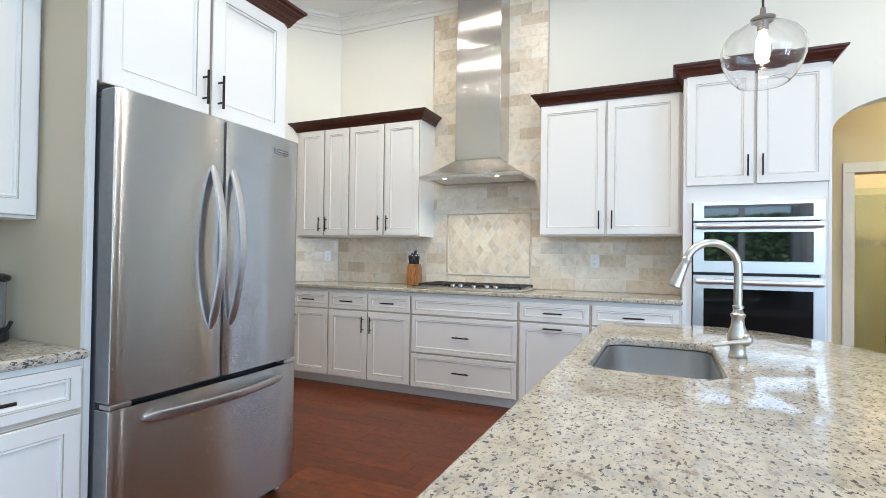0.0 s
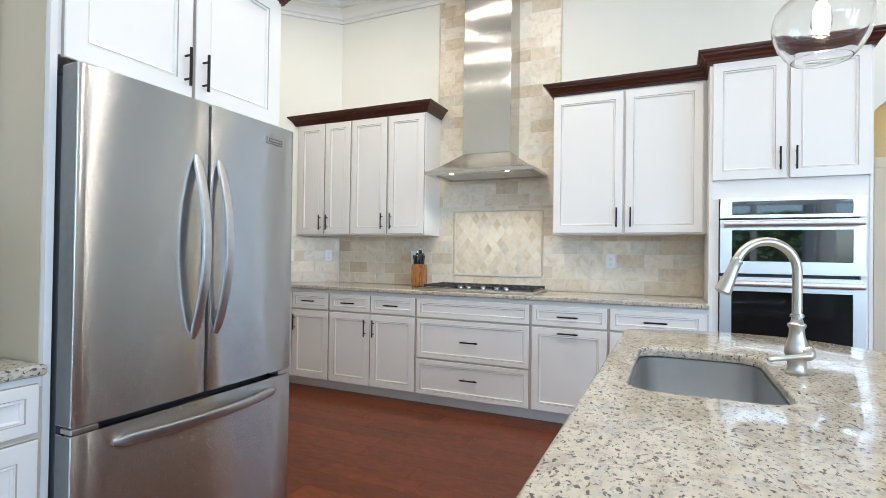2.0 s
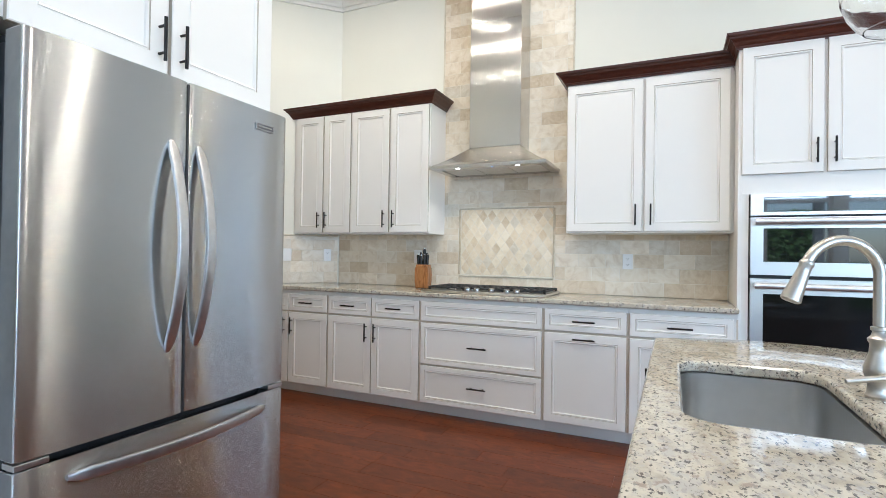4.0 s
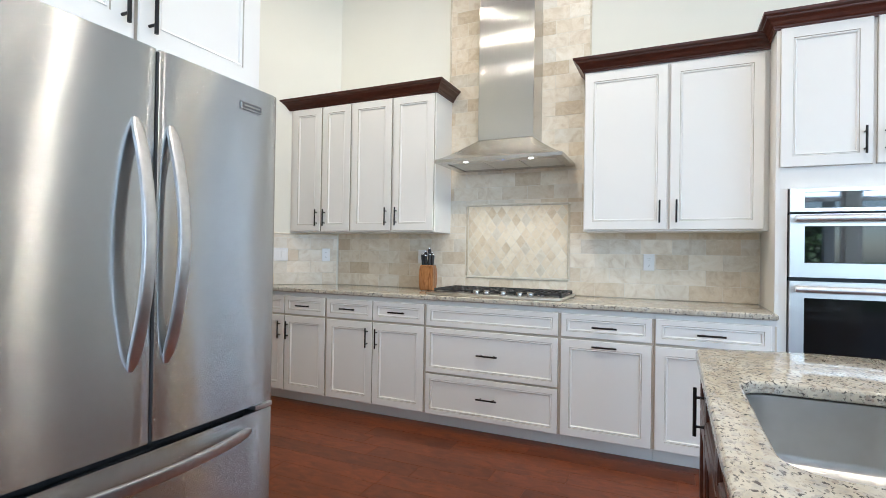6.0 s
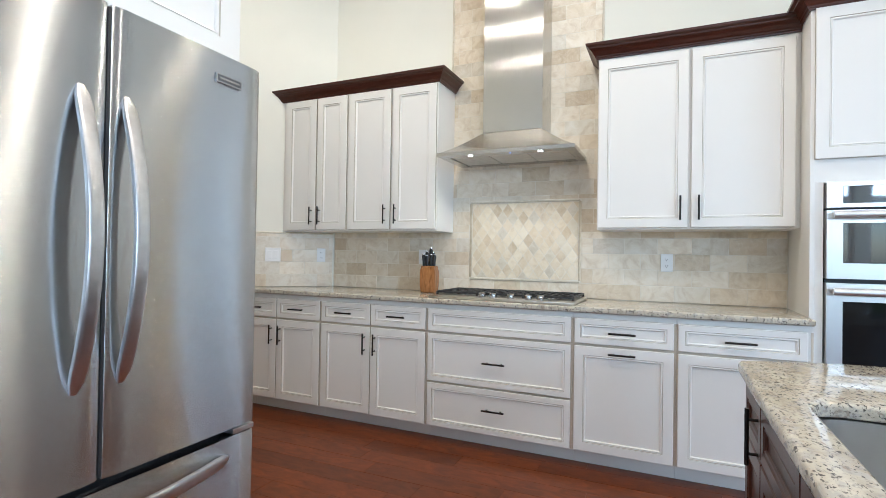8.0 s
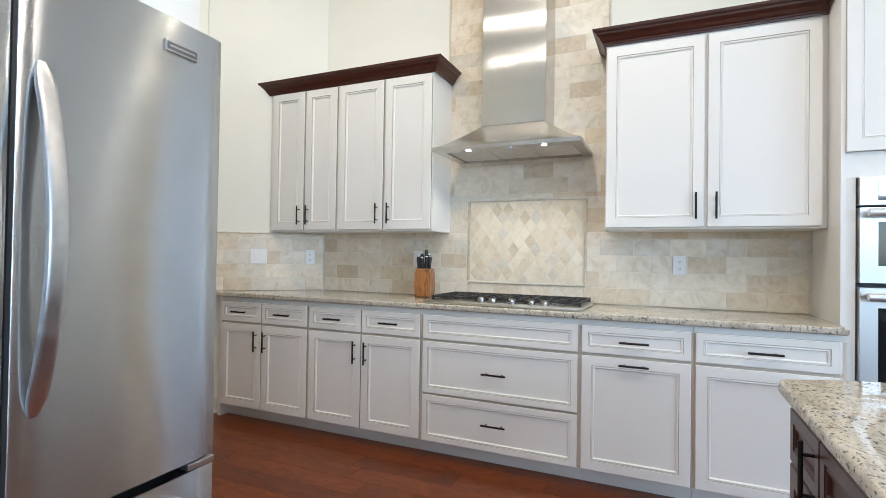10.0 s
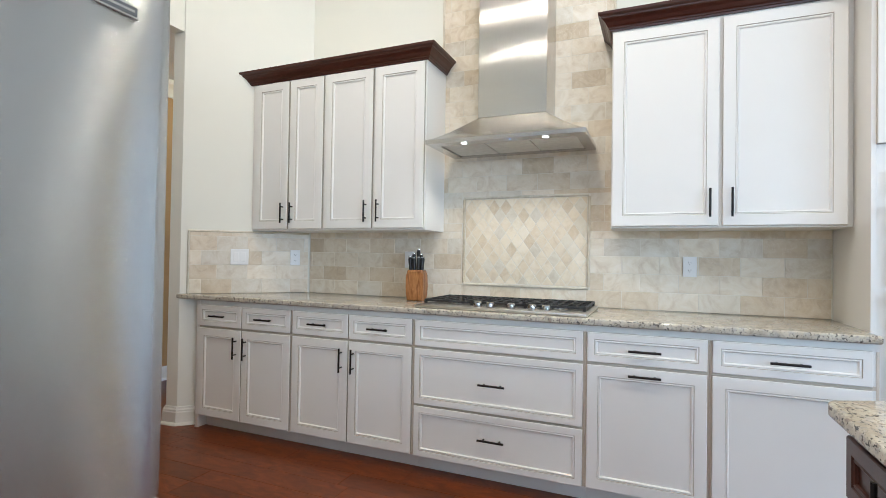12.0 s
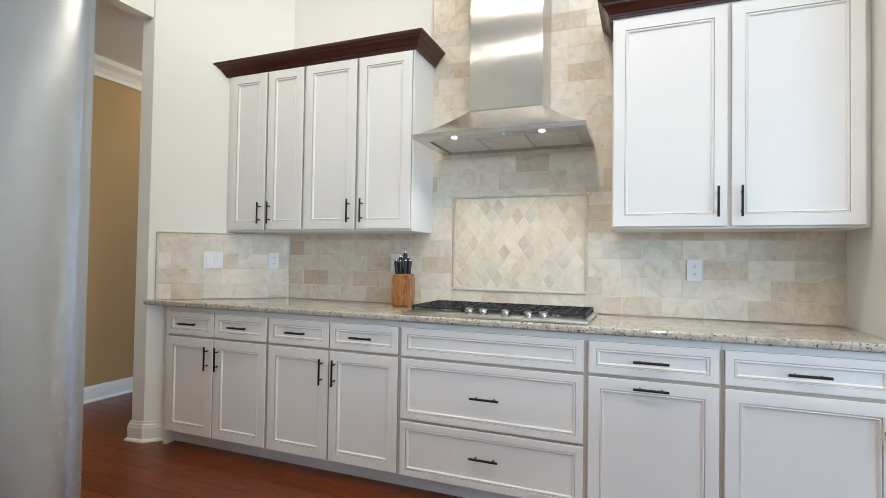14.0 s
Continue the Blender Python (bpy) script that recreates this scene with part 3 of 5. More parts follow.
part("stile", cuboid(ow - 0.058, ow - 0.0195, 0.004, 0.03, 0.4005, 1.618), CAB, tall)
for a, b, hx in ((0.018, 0.428, 0.392), (0.446, ow - 0.016, 0.478)):
    d = part("door", front(a, b, 1.738, 2.512, 0.058, 0.003), [CAB, GLAZE], tall)
    pull(d, hx, 1.86, 0.145, True, -0.017)
d = part("drawer_front", front(0.018, ow - 0.016, 0.115, 0.385, 0.05, 0.003), [CAB, GLAZE], tall)
pull(d, ow / 2, 0.25, 0.145, False, -0.017)
tagged(part("corner_filler", cuboid(0.1826, 0.1962, 4.335, 4.6, ZU + 0.002, 2.476), CAB), "white filler strip between wall cabinet and oven cabinet", "filler")
tagged(part("corner_filler", prism([(-3.448, 4.326), (-3.4125, 4.326), (-3.4125, 4.355), (-3.424, 4.346)], ZU, 2.480), CAB), "white filler strip between wall cabinet and slanted wall", "filler")
crown([(-0.884, NORTH - 0.002, 2.478), (-0.884, 4.318, 2.478), (0.194, 4.318, 2.478)], "dark cherry crown moulding on the wide wall cabinet")
crown([(OX0 - 0.002, NORTH - 0.002, 2.507), (OX0 - 0.002, OF - 0.002, 2.507), (OX1 + 0.002, OF - 0.002, 2.507), (OX1 + 0.002, NORTH - 0.002, 2.507)],
      "dark cherry crown moulding on the oven cabinet")

# double oven
OVX0, OVX1, OY = 0.262, 1.020, 4.128
oven = thing("double_oven", pose(OVX0, OY, 0.41), "stainless steel built-in double oven with black glass doors", "oven")
vw = OVX1 - OVX0
part("carcass", cuboid(0.004, vw - 0.004, 0.028, 0.45, 0.002, 1.20), RUBBER, oven)


def framed(name, x0, x1, z0, z1, gx0, gx1, gz0, gz1, thick, mat, glassm, parent, handle_z=None):
    """A steel front with a window cut through it, glass set in, and a bar handle."""
    f = bmesh.new()
    for p in ((x0, gx0, z0, z1), (gx1, x1, z0, z1), (gx0, gx1, z0, gz0), (gx0, gx1, gz1, z1)):
        cuboid(p[0], p[1], -thick, 0.026, p[2], p[3], bm=f)
    bmesh.ops.remove_doubles(f, verts=f.verts, dist=0.0003)
    dr = part(name, f, mat, parent)
    part("glass_panel", cuboid(gx0 + 0.0005, gx1 - 0.0005, -thick + 0.004, 0.02, gz0 + 0.0005, gz1 - 0.0005, 0.002), glassm, dr, "black glass window")
    if handle_z:
        n = 14
        path = [(x0 + 0.018 + (x1 - x0 - 0.036) * i / n, -thick - 0.045 - 0.006 * math.sin(math.pi * i / n), handle_z) for i in range(n + 1)]
        hb = tube(path, 0.018, 16)
        for xx in (x0 + 0.05, x1 - 0.05):
            cuboid(xx - 0.012, xx + 0.012, -thick - 0.045, -thick, handle_z - 0.012, handle_z + 0.012, bm=hb)
        smooth(part("handle", hb, OVEN_BAR, dr, "round steel bar handle"))
    return dr


framed("control_panel", 0, vw, 1.078, 1.205, 0.066, vw - 0.060, 1.098, 1.185, 0.030, OVEN_STEEL, OVENGLASS, oven)
framed("door", 0, vw, 0.722, 1.066, 0.066, vw - 0.060, 0.800, 1.000, 0.034, OVEN_STEEL, OVENGLASS, oven, 1.040)
framed("door", 0, vw, 0.02, 0.700, 0.066, vw - 0.060, 0.14, 0.610, 0.034, OVEN_STEEL, OVENGLASS_DULL, oven, 0.660)

# ---- backsplash ----
TW, TH, JOINT = 0.2036, 0.1020, 0.0024
tile_back = wall("wall_tiling", [(CX0 + 0.008, 0.196, 4.6222, 4.6305, 0.9331, 1.396), (-2.03, -0.887, 4.6222, 4.6304, 1.3962, CEILING - 0.16)], GROUT, "grout bed of the travertine backsplash")


# ---- range hood ----
HX0, HX1, HY0 = -1.928, -0.995, 4.135
hood = thing("range_hood", pose((HX0 + HX1) / 2, 4.624, 1.895), "stainless steel chimney range hood over the cooktop", "range hood")
hw, hd = (HX1 - HX0) / 2, 4.624 - HY0
cw, cd = 0.212, 0.268
bm = bmesh.new()
lo = [bm.verts.new(c) for c in ((-hw, -hd, 0.024), (hw, -hd, 0.024), (hw, 0, 0.024), (-hw, 0, 0.024))]
rows = [lo]
for i in range(1, 9):
    u = i / 8
    z = 0.024 + 0.166 * (u ** 1.25)
    rows.append([bm.verts.new(c) for c in ((-hw + (hw - cw) * u, -hd + (hd - cd) * u, z), (hw - (hw - cw) * u, -hd + (hd - cd) * u, z), (hw - (hw - cw) * u, 0, z), (-hw + (hw - cw) * u, 0, z))])
for a, b in zip(rows, rows[1:]):
    for k in range(4):
        bm.faces.new((a[k], a[(k + 1) % 4], b[(k + 1) % 4], b[k]))
bm.faces.new(lo[::-1])
bm.faces.new(rows[-1])
smooth(part("canopy", bm, STEEL_H, hood), 30)
bm = bmesh.new()
for p in ((-hw, hw, -hd, -hd + 0.085), (-hw, -hw + 0.06, -hd + 0.085, 0), (hw - 0.06, hw, -hd + 0.085, 0), (-hw + 0.06, hw - 0.06, -0.05, 0)):
    cuboid(*p, 0.0, 0.0235, bm=bm)
part("rim", bm, STEEL_H, hood, "flat steel rim under the hood")
for i in range(3):
    fw = (2 * hw - 0.12) / 3
    a = -hw + 0.06 + i * fw
    part("grease_filter", cuboid(a + 0.004, a + fw - 0.004, -hd + 0.089, -0.054, 0.008, 0.0225, 0.002), plain("filter_mesh", (0.80, 0.79, 0.74), 0.55, 0.2) if i == 0 else bpy.data.materials["filter_mesh"], hood, "pale metal grease filter")
for xx in (-0.235, 0.245):
    part("lamp", lathe([(0.017, -0.003), (0.017, -0.0005)], 20, (xx, -hd + 0.045)), LED, hood, "lit round hood lamp")
    spot("hood_spot", ((HX0 + HX1) / 2 + xx, HY0 + 0.045, 1.885), ((HX0 + HX1) / 2 + xx, HY0 + 0.16, 0.9), 5.0, (1, 0.86, 0.68), 125)
part("indicator", lathe([(0.006, -0.002), (0.006, -0.0005)], 10, (0.045, -hd + 0.04)), BLUE, hood, "small blue indicator light")
bm = cuboid(-cw, cw, -cd, 0, 0.1905, 1.20, 0.003)
part("chimney", bm, STEEL_H, hood, "brushed steel chimney")
part("chimney_top", cuboid(-cw + 0.004, cw - 0.004, -cd + 0.004, 0, 1.2005, CEILING - 1.895 - 0.002, 0.002), STEEL_H, hood)

# ---- cooktop ----
KX0, KX1, KY0, KY1, KZ = -1.925, -0.962, 4.016, 4.520, 0.9335
cook = thing("gas_cooktop", pose((KX0 + KX1) / 2, (KY0 + KY1) / 2, KZ), "stainless steel gas cooktop with black cast-iron grates", "cooktop")
kw, kd = (KX1 - KX0) / 2, (KY1 - KY0) / 2
TRAY = plain("satin_cooktop_steel", (0.70, 0.68, 0.64), 0.3, 1.0)
smooth(part("tray", cuboid(-kw, kw, -kd, kd, 0.0, 0.018, 0.008), TRAY, cook), 40)
part("well", cuboid(-kw + 0.02, kw - 0.02, -kd + 0.098, kd - 0.012, 0.0182, 0.019), plain("burner_tray_steel", (0.22, 0.21, 0.20), 0.3, 1.0), cook, "dark steel burner tray")
for i in range(3):
    gw = (2 * kw - 0.03) / 3
    a = -kw + 0.015 + i * gw
    g = bmesh.new()
    y0, y1 = -kd + 0.098, kd - 0.01
    for yy in (y0 + 0.006, y1 - 0.006, y0 + (y1 - y0) * 0.34, y0 + (y1 - y0) * 0.67):
        cuboid(a + 0.004, a + gw - 0.004, yy - 0.005, yy + 0.005, 0.030, 0.043, 0.002, bm=g, seg=1)
    for k in range(7):
        xx = a + 0.010 + k * (gw - 0.020) / 6
        cuboid(xx - 0.005, xx + 0.005, y0, y1, 0.030, 0.0435, 0.002, bm=g, seg=1)
    for xx in (a + 0.012, a + gw - 0.012):
        for yy in (y0 + 0.008, y1 - 0.008):
            cuboid(xx - 0.007, xx + 0.007, yy - 0.007, yy + 0.007, 0.0165, 0.036, bm=g)
    part("grate", g, IRON, cook, "black cast-iron grate")
for xx, yy, r in ((-0.30, -0.06, 0.036), (-0.30, 0.14, 0.045), (0.0, 0.05, 0.055), (0.30, -0.06, 0.045), (0.30, 0.14, 0.036)):
    burner = smooth(part("burner", lathe([(r + 0.016, 0.0192), (r + 0.014, 0.025), (r + 0.004, 0.027), (0.01, 0.027)], 24, (xx, yy + 0.02)), KNOB, cook, "bright aluminium burner ring"))
    smooth(part("burner_cap", lathe([(r, 0.0272), (r, 0.033), (r - 0.006, 0.035), (0.004, 0.035)], 24, (xx, yy + 0.02)), IRON, burner, "black enamel burner cap"))
for xx in (-0.115, -0.042, 0.075, 0.190, 0.265):
    k = bmesh.new()
    lathe([(0.021, 0.0165), (0.0235, 0.021), (0.0245, 0.032), (0.022, 0.042), (0.015, 0.047), (0.001, 0.048)], 24, (xx, -kd + 0.055), k)
    smooth(part("knob", k, KNOB, cook, "round steel knob"))

# ---- refrigerator in its surround ----
FX, FY0, FY1, FT = -1.645, 1.264, 2.206, 1.792
fw = FY1 - FY0
fridge = thing("refrigerator", pose(FX, FY0, 0, 0, 0, 90), "stainless steel French-door refrigerator with a bottom freezer drawer", "refrigerator")
part("body", cuboid(0.006, fw - 0.006, 0.085, 0.74, 0.03, 1.765, 0.006), FRIDGE_SIDE, fridge, "dark grey cabinet sides")
for a in (0.03, fw - 0.09):
    part("foot", cuboid(a, a + 0.06, 0.09, 0.15, 0.0, 0.03, 0.004), RUBBER, fridge)
    part("foot", cuboid(a, a + 0.06, 0.64, 0.70, 0.0, 0.03, 0.004), RUBBER, fridge)
part("toe_grille", cuboid(0.02, fw - 0.02, 0.06, 0.0845, 0.03, 0.10, 0.003), FRIDGE_SIDE, fridge)


def bowed(x0, x1, z0, z1, thick, bulge, w):
    """A steel door whose face bows gently out across the whole width, its outer edges rounded."""
    b = bmesh.new()
    n = 16
    r = 0.004

    def face(x):
        return -bulge * (1 - ((x - w / 2) / (w / 2)) ** 2)
    xs = [x0 + (x1 - x0) * i / n for i in range(n + 1)]
    outline = [(x0, thick), (x0, face(x0) + r), (x0 + r * 0.3, face(x0) + r * 0.3)] + [(x, face(x)) for x in [x0 + r] + xs[1:-1] + [x1 - r]] + [(x1 - r * 0.3, face(x1) + r * 0.3), (x1, face(x1) + r), (x1, thick)]
    lo = [b.verts.new((u, v, z0)) for u, v in outline]
    hi = [b.verts.new((u, v, z1)) for u, v in outline]
    k = len(outline)
    b.faces.new(lo[::-1])
    b.faces.new(hi)
    for i in range(k):
        b.faces.new((lo[i], lo[(i + 1) % k], hi[(i + 1) % k], hi[i]))
    rim = [e for e in b.edges if (e.verts[0] in hi and e.verts[1] in hi) or (e.verts[0] in lo and e.verts[1] in lo)]
    bmesh.ops.bevel(b, geom=rim, offset=0.004, segments=2, affect="EDGES", profile=0.5)
    b.normal_update()
    for f in b.faces:
        if abs(f.normal.x) > 0.93:
            f.material_index = 1
    return b


def fridge_handle(parent, p0, p1, along, bow=0.055, wide=0.0175, thick=0.0075):
    """A flat, bowed steel bar from p0 to p1 (x, z), its rounded ends running into the door."""
    n = 28
    b = bmesh.new()
    rings = []
    face = parent["face_y"]
    for i in range(n + 1):
        u = i / n
        s = math.sin(math.pi * u)
        ds = bow * 0.8 * math.pi * math.cos(math.pi * u) * max(s, 0.02) ** -0.2
        c = Vector((p0[0] + (p1[0] - p0[0]) * u, face + 0.004 - bow * s ** 0.8, p0[1] + (p1[1] - p0[1]) * u))
        way = Vector((p1[0] - p0[0], -ds, p1[1] - p0[1])).normalized()
        side = Vector((1, 0, 0)) if along == "z" else Vector((0, 0, 1))
        out = way.cross(side).normalized()
        e = min(u, 1 - u) * n
        k = 0.45 if e < 0.5 else 0.86 if e < 1.5 else 1.0
        ring = []
        for j in range(16):
            a = 2 * math.pi * j / 16 + math.pi / 16
            ca, sa = math.cos(a), math.sin(a)
            ring.append(b.verts.new(c + side * wide * k * math.copysign(abs(ca) ** 0.42, ca) + out * thick * math.copysign(abs(sa) ** 0.5, sa)))
        rings.append(ring)
    for q, r in zip(rings, rings[1:]):
        for j in range(16):
            b.faces.new((q[j], q[(j + 1) % 16], r[(j + 1) % 16], r[j]))
    b.faces.new(rings[0][::-1])
    b.faces.new(rings[-1])
    return smooth(part("handle", b, SATIN, parent, "long bowed satin steel handle"), 32)


mid = fw / 2
BUL = 0.006
left = smooth(part("door", bowed(0.0, mid - 0.004, 0.692, FT, 0.075, BUL, fw), [STEEL, DOOR_EDGE], fridge, "brushed steel door"), 35)
right = smooth(part("door", bowed(mid + 0.004, fw, 0.692, FT, 0.075, BUL, fw), [STEEL, DOOR_EDGE], fridge, "brushed steel door"), 35)
drawer = smooth(part("freezer_drawer", bowed(0.0, fw, 0.075, 0.668, 0.075, BUL, fw), [STEEL, DOOR_EDGE], fridge, "brushed steel freezer drawer"), 35)
for d in (left, right, drawer):
    d["face_y"] = -BUL
fridge_handle(left, (mid - 0.060, 0.905), (mid - 0.060, 1.582), "z", 0.069)
fridge_handle(right, (mid + 0.044, 0.910), (mid + 0.044, 1.582), "z", 0.069)
drawer["face_y"] = -0.008
fridge_handle(drawer, (0.125, 0.612), (fw - 0.105, 0.612), "x")
for d in (left, right, drawer):
    del d["face_y"]
part("hinge_cover", cuboid(0.012, 0.10, 0.02, 0.20, FT - 0.024, FT - 0.004, 0.004), FRIDGE_SIDE, fridge, "grey hinge cover")
part("hinge_cover", cuboid(fw - 0.10, fw - 0.012, 0.02, 0.20, FT - 0.024, FT - 0.004, 0.004), FRIDGE_SIDE, fridge, "grey hinge cover")
part("hinge_bracket", cuboid(0.0, 0.08, -0.004, 0.05, 0.672, 0.688, 0.002), SATIN, fridge, "small steel hinge bracket")
part("hinge_bracket", cuboid(fw - 0.08, fw, -0.004, 0.05, 0.672, 0.688, 0.002), SATIN, fridge, "small steel hinge bracket")
part("gasket", cuboid(0.006, fw - 0.006, 0.055, 0.084, 0.11, 1.76), RUBBER, fridge, "dark door gasket")
part("mullion", cuboid(mid - 0.0038, mid + 0.0038, -0.007, 0.0545, 0.70, FT - 0.01), RUBBER, fridge, "black seal between the doors")
badge = part("badge", cuboid(0.770, 0.862, -0.0095, -0.003, 1.706, 1.734, 0.002), KNOB, right, "small steel maker's plate")
part("plate_field", cuboid(0.775, 0.857, -0.0102, -0.0094, 1.711, 1.729), FRIDGE_SIDE, badge, "dark grey field")
part("plate_lettering", cuboid(0.781, 0.851, -0.0107, -0.0101, 1.7175, 1.7225), KNOB, badge, "illegible steel lettering bar")

# panels and cabinet round the refrigerator
PX = -1.735
for y in (1.235, 2.187):
    p = thing("side_panel", pose(PX, y, 0, 0, 0, 90), "tall white panel beside the refrigerator", "panel", "refrigerator panels")
    part("board", cuboid(0, 0.022, 0, 0.713, 0, 2.42, 0.002), CAB, p)
    # only the near panel gets the skin that darkens its shaded side
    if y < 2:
        part("shade_skin", cuboid(-0.0025, -0.0002, 0.022, 0.712, 0, 2.41), PANEL_SHADE, p, "thin skin with the panel side's beige shade in its colour")
over = thing("fridge_top_cabinet", pose(PX, 1.258, 1.825, 0, 0, 90), "white glazed cabinet with two doors above the refrigerator", "cabinet")
part("body", cuboid(0.0005, 0.9285, 0.004, 0.71, 0, 0.595), CAB, over)
for a, b, hx in ((0.008, 0.456, 0.425), (0.472, 0.920, 0.505)):
    d = part("door", front(a, b, -0.008, 0.585, 0.062, 0.003), [CAB, GLAZE], over)
    pull(d, hx, 0.10, 0.145, True, -0.017)
crown([(-2.44, 2.211, 2.41), (PX + 0.002, 2.211, 2.41), (PX + 0.002, 1.233, 2.41), (-2.44, 1.233, 2.41)][::-1], "dark cherry crown moulding above the refrigerator")

# ---- counter beside the refrigerator ----
LX, LT = -1.735, 0.852
base_cabinet(0, 0.52, "white glazed base cabinet with one drawer beside the refrigerator", [
    ("drawer", 0.012, 0.505, LT - 0.165, LT - 0.022, (0.20, LT - 0.093, 0.20, False)),
    ("door", 0.012, 0.505, 0.112, LT - 0.185, (0.05, 0.56, 0.145, True))], pose(LX, 0.713, 0, 0, 0, 90), top=LT)
base_cabinet(0, 0.60, "white glazed base cabinet with one drawer", [
    ("drawer", 0.012, 0.588, LT - 0.165, LT - 0.022, (0.30, LT - 0.093, 0.145, False)),
    ("door", 0.012, 0.588, 0.112, LT - 0.185, (0.55, 0.56, 0.145, True))], pose(LX, 0.112, 0, 0, 0, 90), top=LT)
smooth(tagged(part("worktop", prism([(-2.447, 0.10), (-1.705, 0.10), (-1.705, 1.2315), (-2.447, 1.2315)], LT + 0.001, 0.887, "z", 0.011), GRANITE), "polished speckled granite worktop beside the refrigerator", "worktop"), 12)
upper_cabinet(0, 0.56, 1.335, 2.42, [(0.012, 0.548, 0.012, 1.075, (0.07, 0.125, 0.145))], "white glazed wall cabinet beside the refrigerator", pose(-2.030, 0.672, 1.335, 0, 0, 90), depth=0.416)
upper_cabinet(0, 0.56, 1.335, 2.42, [(0.012, 0.548, 0.012, 1.075, (0.50, 0.125, 0.145))], "white glazed wall cabinet", pose(-2.030, 0.110, 1.335, 0, 0, 90), depth=0.416)

# ---- island ----
IT = 0.868
IX0 = -0.237


def isle_outline(grow=0.0):
    pts = [(IX0 - grow, 0.80 - grow), (0.94 + grow, 0.80 - grow)]
    for i in range(0, 19):
        a = math.pi / 2 * i / 18
        pts.append((0.26 + (0.68 + grow) * math.cos(a), 2.20 + (0.965 + grow) * math.sin(a)))
    for i in range(1, 7):
        x = 0.26 + (IX0 + 0.03 - grow - 0.26) * i / 6
        pts.append((x, 2.20 + (0.965 + grow) * math.sqrt(1 - ((x - 0.26) / 1.0) ** 2)))
    yc = pts[-1][1]
    pts += [(IX0 + 0.008 - grow, yc - 0.016), (IX0 - grow, yc - 0.05)]
    return pts


SX0, SX1, SY0, SY1, SR = -0.138, 0.268, 1.834, 2.548, 0.085


def rounded(x0, x1, y0, y1, r, n=6):
    p = []
    for cx, cy, a0 in ((x1 - r, y1 - r, 0), (x0 + r, y1 - r, 90), (x0 + r, y0 + r, 180), (x1 - r, y0 + r, 270)):
        p += [(cx + r * math.cos(radians(a0 + 90 * i / n)), cy + r * math.sin(radians(a0 + 90 * i / n))) for i in range(n + 1)]
    return p


def slab_with_hole(outer, hole, z0, z1, r=0.012):
    b = bmesh.new()
    def loop(pts, z):
        vs = [b.verts.new((x, y, z)) for x, y in pts]
        return vs, [b.edges.new((vs[i], vs[(i + 1) % len(vs)])) for i in range(len(vs))]
    ot, oe = loop(outer, z1)
    ht, he = loop(hole, z1)
    bmesh.ops.triangle_fill(b, edges=oe + he, use_beauty=True)
    ret = bmesh.ops.extrude_face_region(b, geom=list(b.faces))
    bmesh.ops.translate(b, verts=[v for v in ret["geom"] if isinstance(v, bmesh.types.BMVert)], vec=(0, 0, z0 - z1))
    bmesh.ops.recalc_face_normals(b, faces=b.faces)
    rim = [e for e in b.edges if len(e.link_faces) == 2 and abs(e.verts[0].co.z - e.verts[1].co.z) < 1e-5 and e.calc_face_angle(0) > 1.0]
    bmesh.ops.bevel(b, geom=rim, offset=r, segments=5, affect="EDGES", profile=0.5)
    return b


isle_top = tagged(part("island_worktop", slab_with_hole(isle_outline(), rounded(SX0, SX1, SY0, SY1, SR), IT - 0.038, IT), GRANITE), "polished speckled granite island top with a rounded end", "worktop")
smooth(isle_top, 12)

isle = thing("kitchen_island", pose(IX0 + 0.034, 0, 0), "dark cherry kitchen island with panelled doors and black pulls", "island")
IB = IT - 0.0385
b = bmesh.new()
for p in ((0, 0.02, 0.84, 2.93), (0.58, 0.60, 0.84, 2.93)):
    cuboid(p[0], p[1], p[2], p[3], 0.10, IB, bm=b)
for y in (0.84, 1.70, 2.665, 2.91):
    cuboid(0.0205, 0.5795, y, y + 0.02, 0.10, IB, bm=b)
cuboid(0.0205, 0.5795, 0.861, 2.909, 0.10, 0.12, bm=b)
part("body", b, ISLE, isle)
part("toe_kick", cuboid(0.06, 0.54, 0.88, 2.88, 0.0, 0.0995), ISLE, isle)
yy = 2.925
for k, wd in enumerate((0.30, 0.46, 0.46, 0.43, 0.43)):
    b = front(0.004, wd - 0.004, 0.115, 0.66, 0.052)
    bmesh.ops.transform(b, matrix=pose(0, yy, 0, 0, 0, -90), verts=b.verts)
    d = part("door", b, [ISLE, ISLE], isle)
    b = front(0.004, wd - 0.004, 0.668, 0.815, 0.036)
    bmesh.ops.transform(b, matrix=pose(0, yy, 0, 0, 0, -90), verts=b.verts)
    dr = part("drawer_front", b, [ISLE, ISLE], isle)
    if k == 0:
        hy = yy - 0.262
        hb = tube(((-0.048, hy, 0.640), (-0.048, hy, 0.800)), 0.006, 10)
        for z in (0.672, 0.768):
            tube(((-0.018, hy, z), (-0.048, hy, z)), 0.0045, 8, hb)
        smooth(part("handle", hb, BLACK, dr, "black bar pull"))
    yy -= wd
# sink
sink = thing("undermount_sink", pose(0, 0, 0), "brushed steel undermount sink in the island", "sink")
b = bmesh.new()
levels = [(0.012, IT - 0.0392), (-0.003, IT - 0.0392), (-0.004, IT - 0.08), (-0.006, IT - 0.20), (-0.012, IT - 0.222), (-0.03, IT - 0.234), (-0.06, IT - 0.238)]
prev = None
